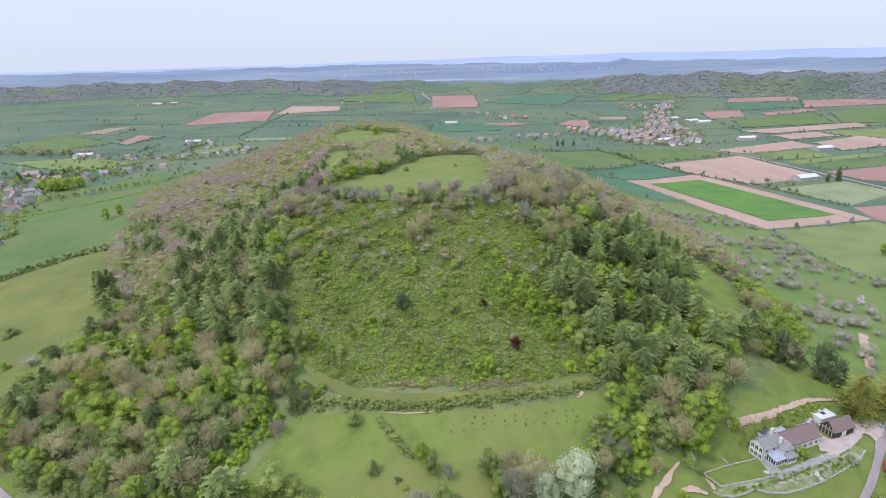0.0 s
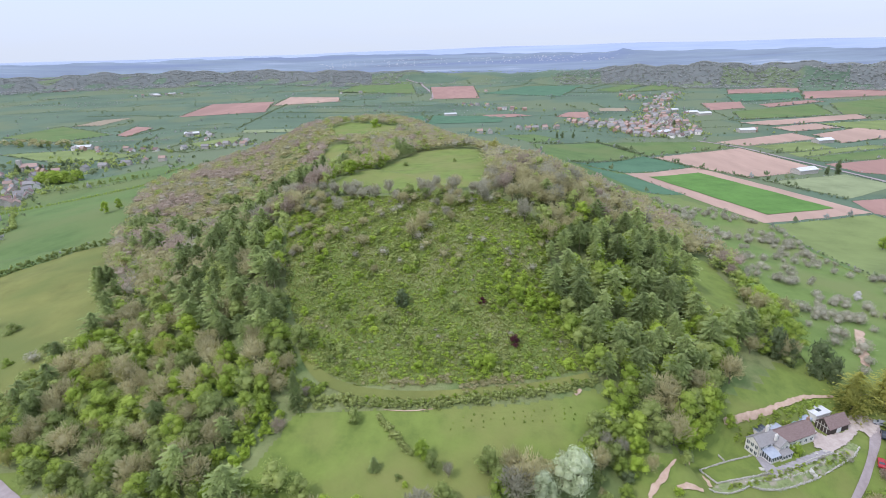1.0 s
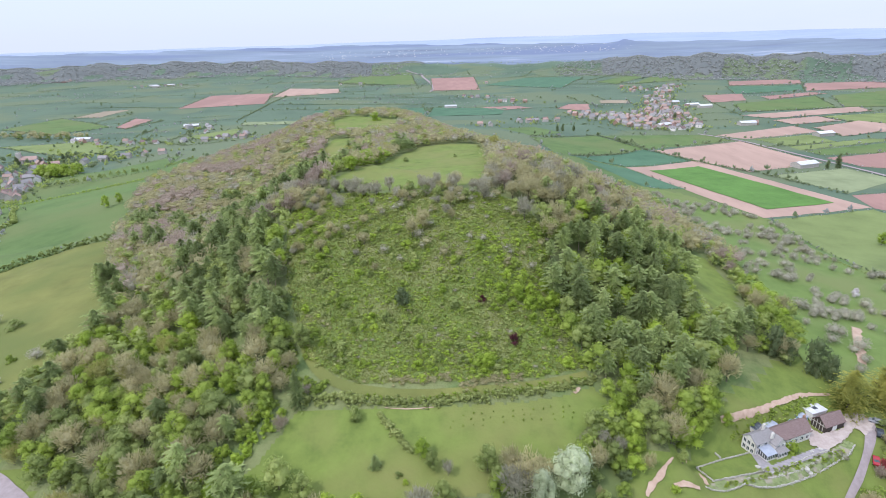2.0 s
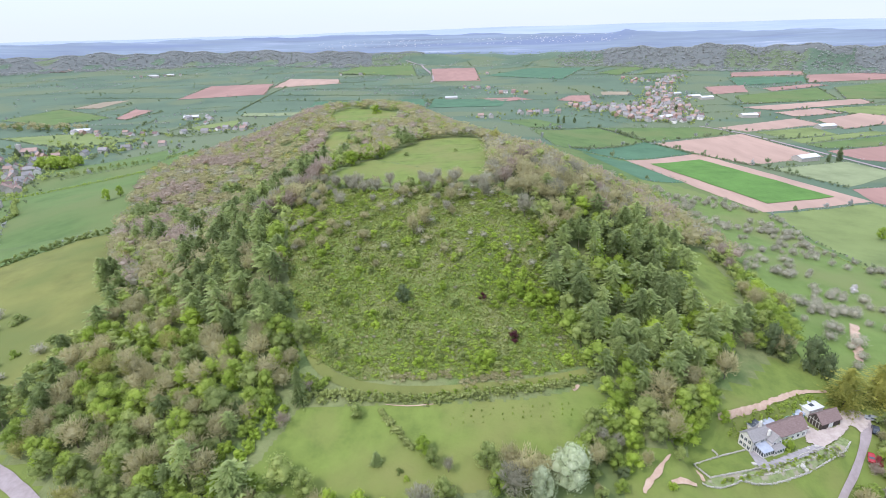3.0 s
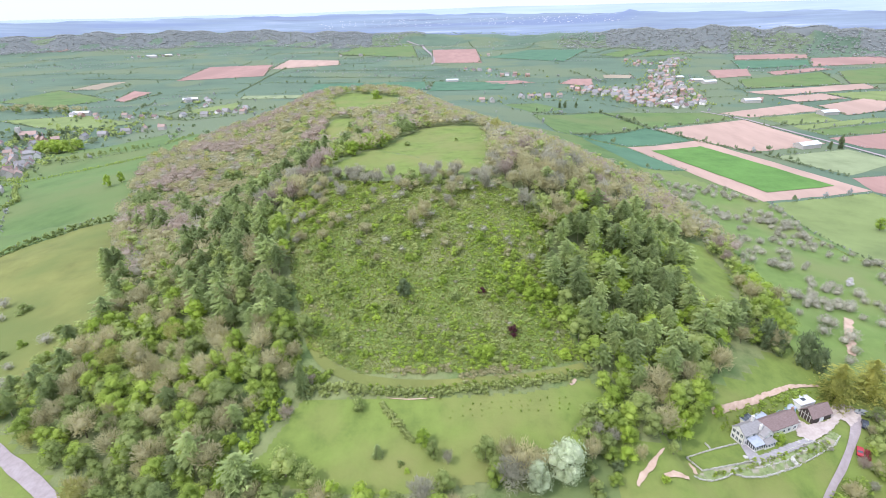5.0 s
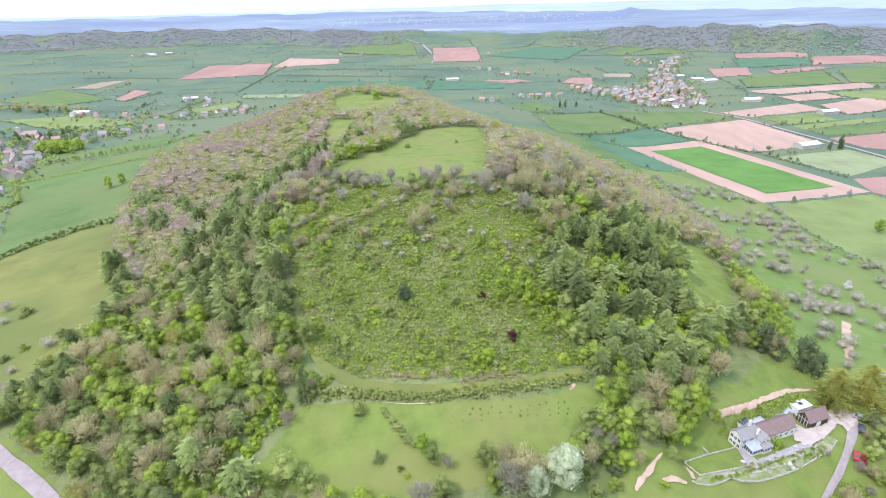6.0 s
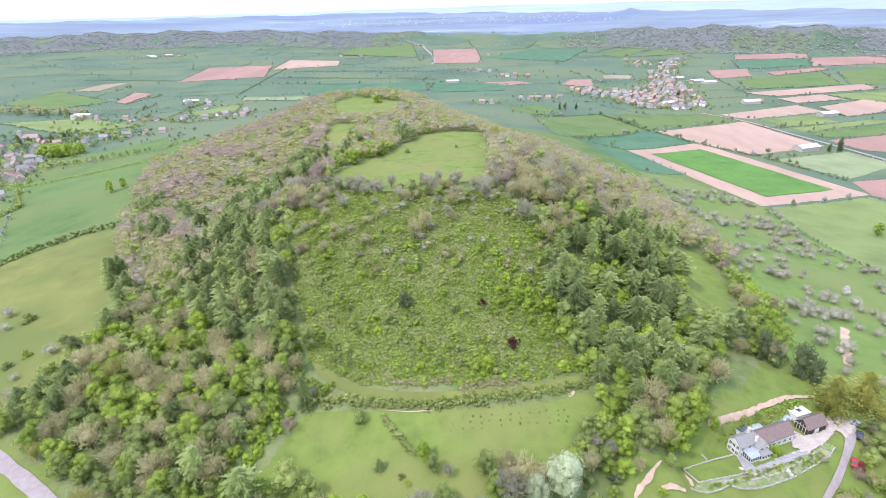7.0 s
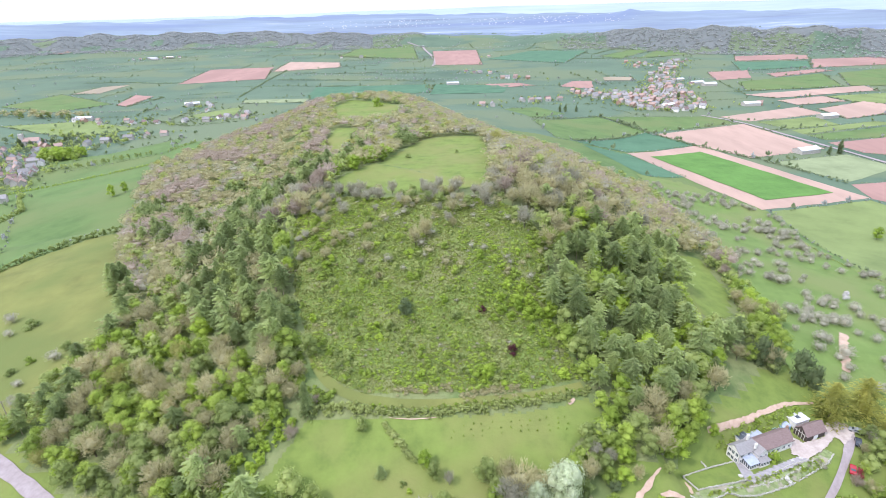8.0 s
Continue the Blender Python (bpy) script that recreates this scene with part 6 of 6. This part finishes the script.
# drive, paths, lawn and beds of the garden
cover("drive", [(100, 127.2), (103, 134.5), (104.5, 134.2), (106.2, 131.8), (114.4, 134.9), (116, 139), (120.9, 142.6), (124.5, 141.5), (125.2, 137), (121.2, 133.4), (119, 131.5), (117.7, 134.7), (115.5, 133),
                (112, 129.7), (104, 125.1)], GRAVEL, "pale pinkish gravel drive", "drive", 0.34, 0.4, 0.3)
cover("terrace", [(81.2, 123.8), (83.2, 124.2), (84.8, 118.8), (103.3, 127), (104.4, 124.9), (85.7, 116.6), (82.4, 115), (81.4, 117.6)], PAVING, "grey paved terrace along the house", "terrace", 0.30, 0.5, 0.1)
cover("garden_lawn", [(64, 117.3), (80.9, 123.5), (81.3, 116.6), (66.2, 112.5)], LAWN, "rectangular mown garden lawn", "lawn", 0.28, 0.5, 0.05)
cover("garden_bed", [(66.1, 112.2), (81.6, 116.3), (82.4, 114.8), (85.7, 116.4), (104.4, 124.7), (112, 129.5), (113, 127), (109.3, 124), (102.7, 120.7), (96.9, 117.8), (90.2, 115.1), (83, 112.6), (77.7, 111.4),
                     (74.1, 111.6), (70.7, 109.8), (67.1, 108.6), (62.4, 108.9)], BEDS, "terraced garden beds with rocks and flowers", "garden bed", 0.22, 0.6, 0.3)


def stone_wall(points, high, wide, label, size=0.3):
    """A low dry-stone wall of uneven rounded stones."""
    v_all = []
    for x, y in along(points, size * 0.75, 0.06):
        for lift in np.arange(0, high, size * 0.55):
            v, f = lump(np.array((x + rng.normal(0, wide * 0.2), y + rng.normal(0, wide * 0.2), height(x, y) + lift + 0.1)), size * rng.uniform(0.45, 0.75), rng, 0.75)
            v_all.append((v, f))
    return tagged(link_mesh("stone_wall", *join(v_all), PALE_STONE), label, "wall", kind="stuff")


stone_wall([(63.2, 117.1), (71.6, 120.6), (81, 123.8)], 0.5, 0.25, "low pale stone wall along the garden lawn", 0.24)
stone_wall([(66, 112.2), (63.2, 117.1)], 0.5, 0.25, "low pale stone wall at the lawn's end", 0.24)
stone_wall([(66, 112.2), (74, 114.3), (81.6, 116.4)], 0.6, 0.35, "low pale stone wall below the garden lawn", 0.24)
stone_wall([(62.4, 109.2), (67.1, 108.6), (70.7, 109.8), (74.1, 111.6), (77.7, 111.4), (83, 112.6), (90.2, 115.1), (96.9, 117.8)], 0.45, 0.3, "winding pale stone wall at the foot of the garden", 0.24)
stone_wall([(98.5, 118.6), (102.7, 120.7), (109.3, 124), (113, 127.5)], 0.3, 0.5, "broken line of pale stones at the foot of the garden", 0.26)
stone_wall([(82.6, 115.2), (86.9, 117.4), (92.3, 120.0), (96.8, 122.3), (104.2, 124.9)], 0.5, 0.4, "pale rockery edge of the terrace", 0.26)
stone_wall([(70.9, 123.4), (71.7, 120.9)], 0.5, 0.2, "short pale wall beside the garden lawn", 0.22)
stone_wall([(74, 113.0), (82, 114.2), (92, 117.6), (101, 122.2)], 0.3, 0.7, "scattered pale stones in the garden beds", 0.22)
for x, y, s in ((80.5, 118, 0.9), (94.2, 118.2, 1.1), (95, 117.6, 0.9), (99, 124.5, 0.7), (102, 125.5, 0.7), (76, 113.5, 0.6), (87, 116.5, 0.7), (105, 124, 0.7)):
    v, f = lump(np.array((0, 0, 0.25)), s, rng, 0.7)
    rock = link_mesh("boulder", v, list(f), PALE_STONE)
    rock.location = (x, y, height(x, y))
    tagged(rock, "pale limestone boulder in the garden bed", "rock", "garden boulders")
for k in range(85):
    u, v = rng.uniform(0, 1), rng.uniform(-1, 1)
    x, y = 68 + 40 * u, 110.9 + 13.2 * u + 1.4 * v
    if u < 0.3 and v > 0:
        continue
    plant(("shrub", "limeshrub", "oliveshrub", "shrub", "greybush", "oliveshrub")[k % 6], x, y, rng.uniform(0.5, 1.3), rng.uniform(0.9, 1.3), "small garden shrub in a rock bed", group="garden shrubs", sink=0.05)
# power pole in the west pasture
pole_thing = new("power_pole")
for dx in (-0.9, 0.9):
    bm = bmesh.new()
    bmesh.ops.create_cone(bm, segments=8, cap_ends=True, radius1=0.17, radius2=0.12, depth=9, matrix=Matrix.Translation((dx, 0, 4.3)))
    part("pole", bm, POLE, pole_thing)
box("crossarm", -1.9, 1.9, -0.1, 0.1, 8.3, 8.5, POLE, pole_thing)
for dx in (-1.6, 0, 1.6):
    bm = bmesh.new()
    bmesh.ops.create_cone(bm, segments=8, cap_ends=True, radius1=0.09, radius2=0.05, depth=0.35, matrix=Matrix.Translation((dx, 0, 8.67)))
    part("insulator", bm, PAINT, pole_thing)
pole_thing.matrix_world = Matrix.LocRotScale((-168, 143, height(-168, 143)), Euler((0, 0, 0.3)), None)
tagged(pole_thing, "twin-legged timber power pole in the pasture", "power pole")
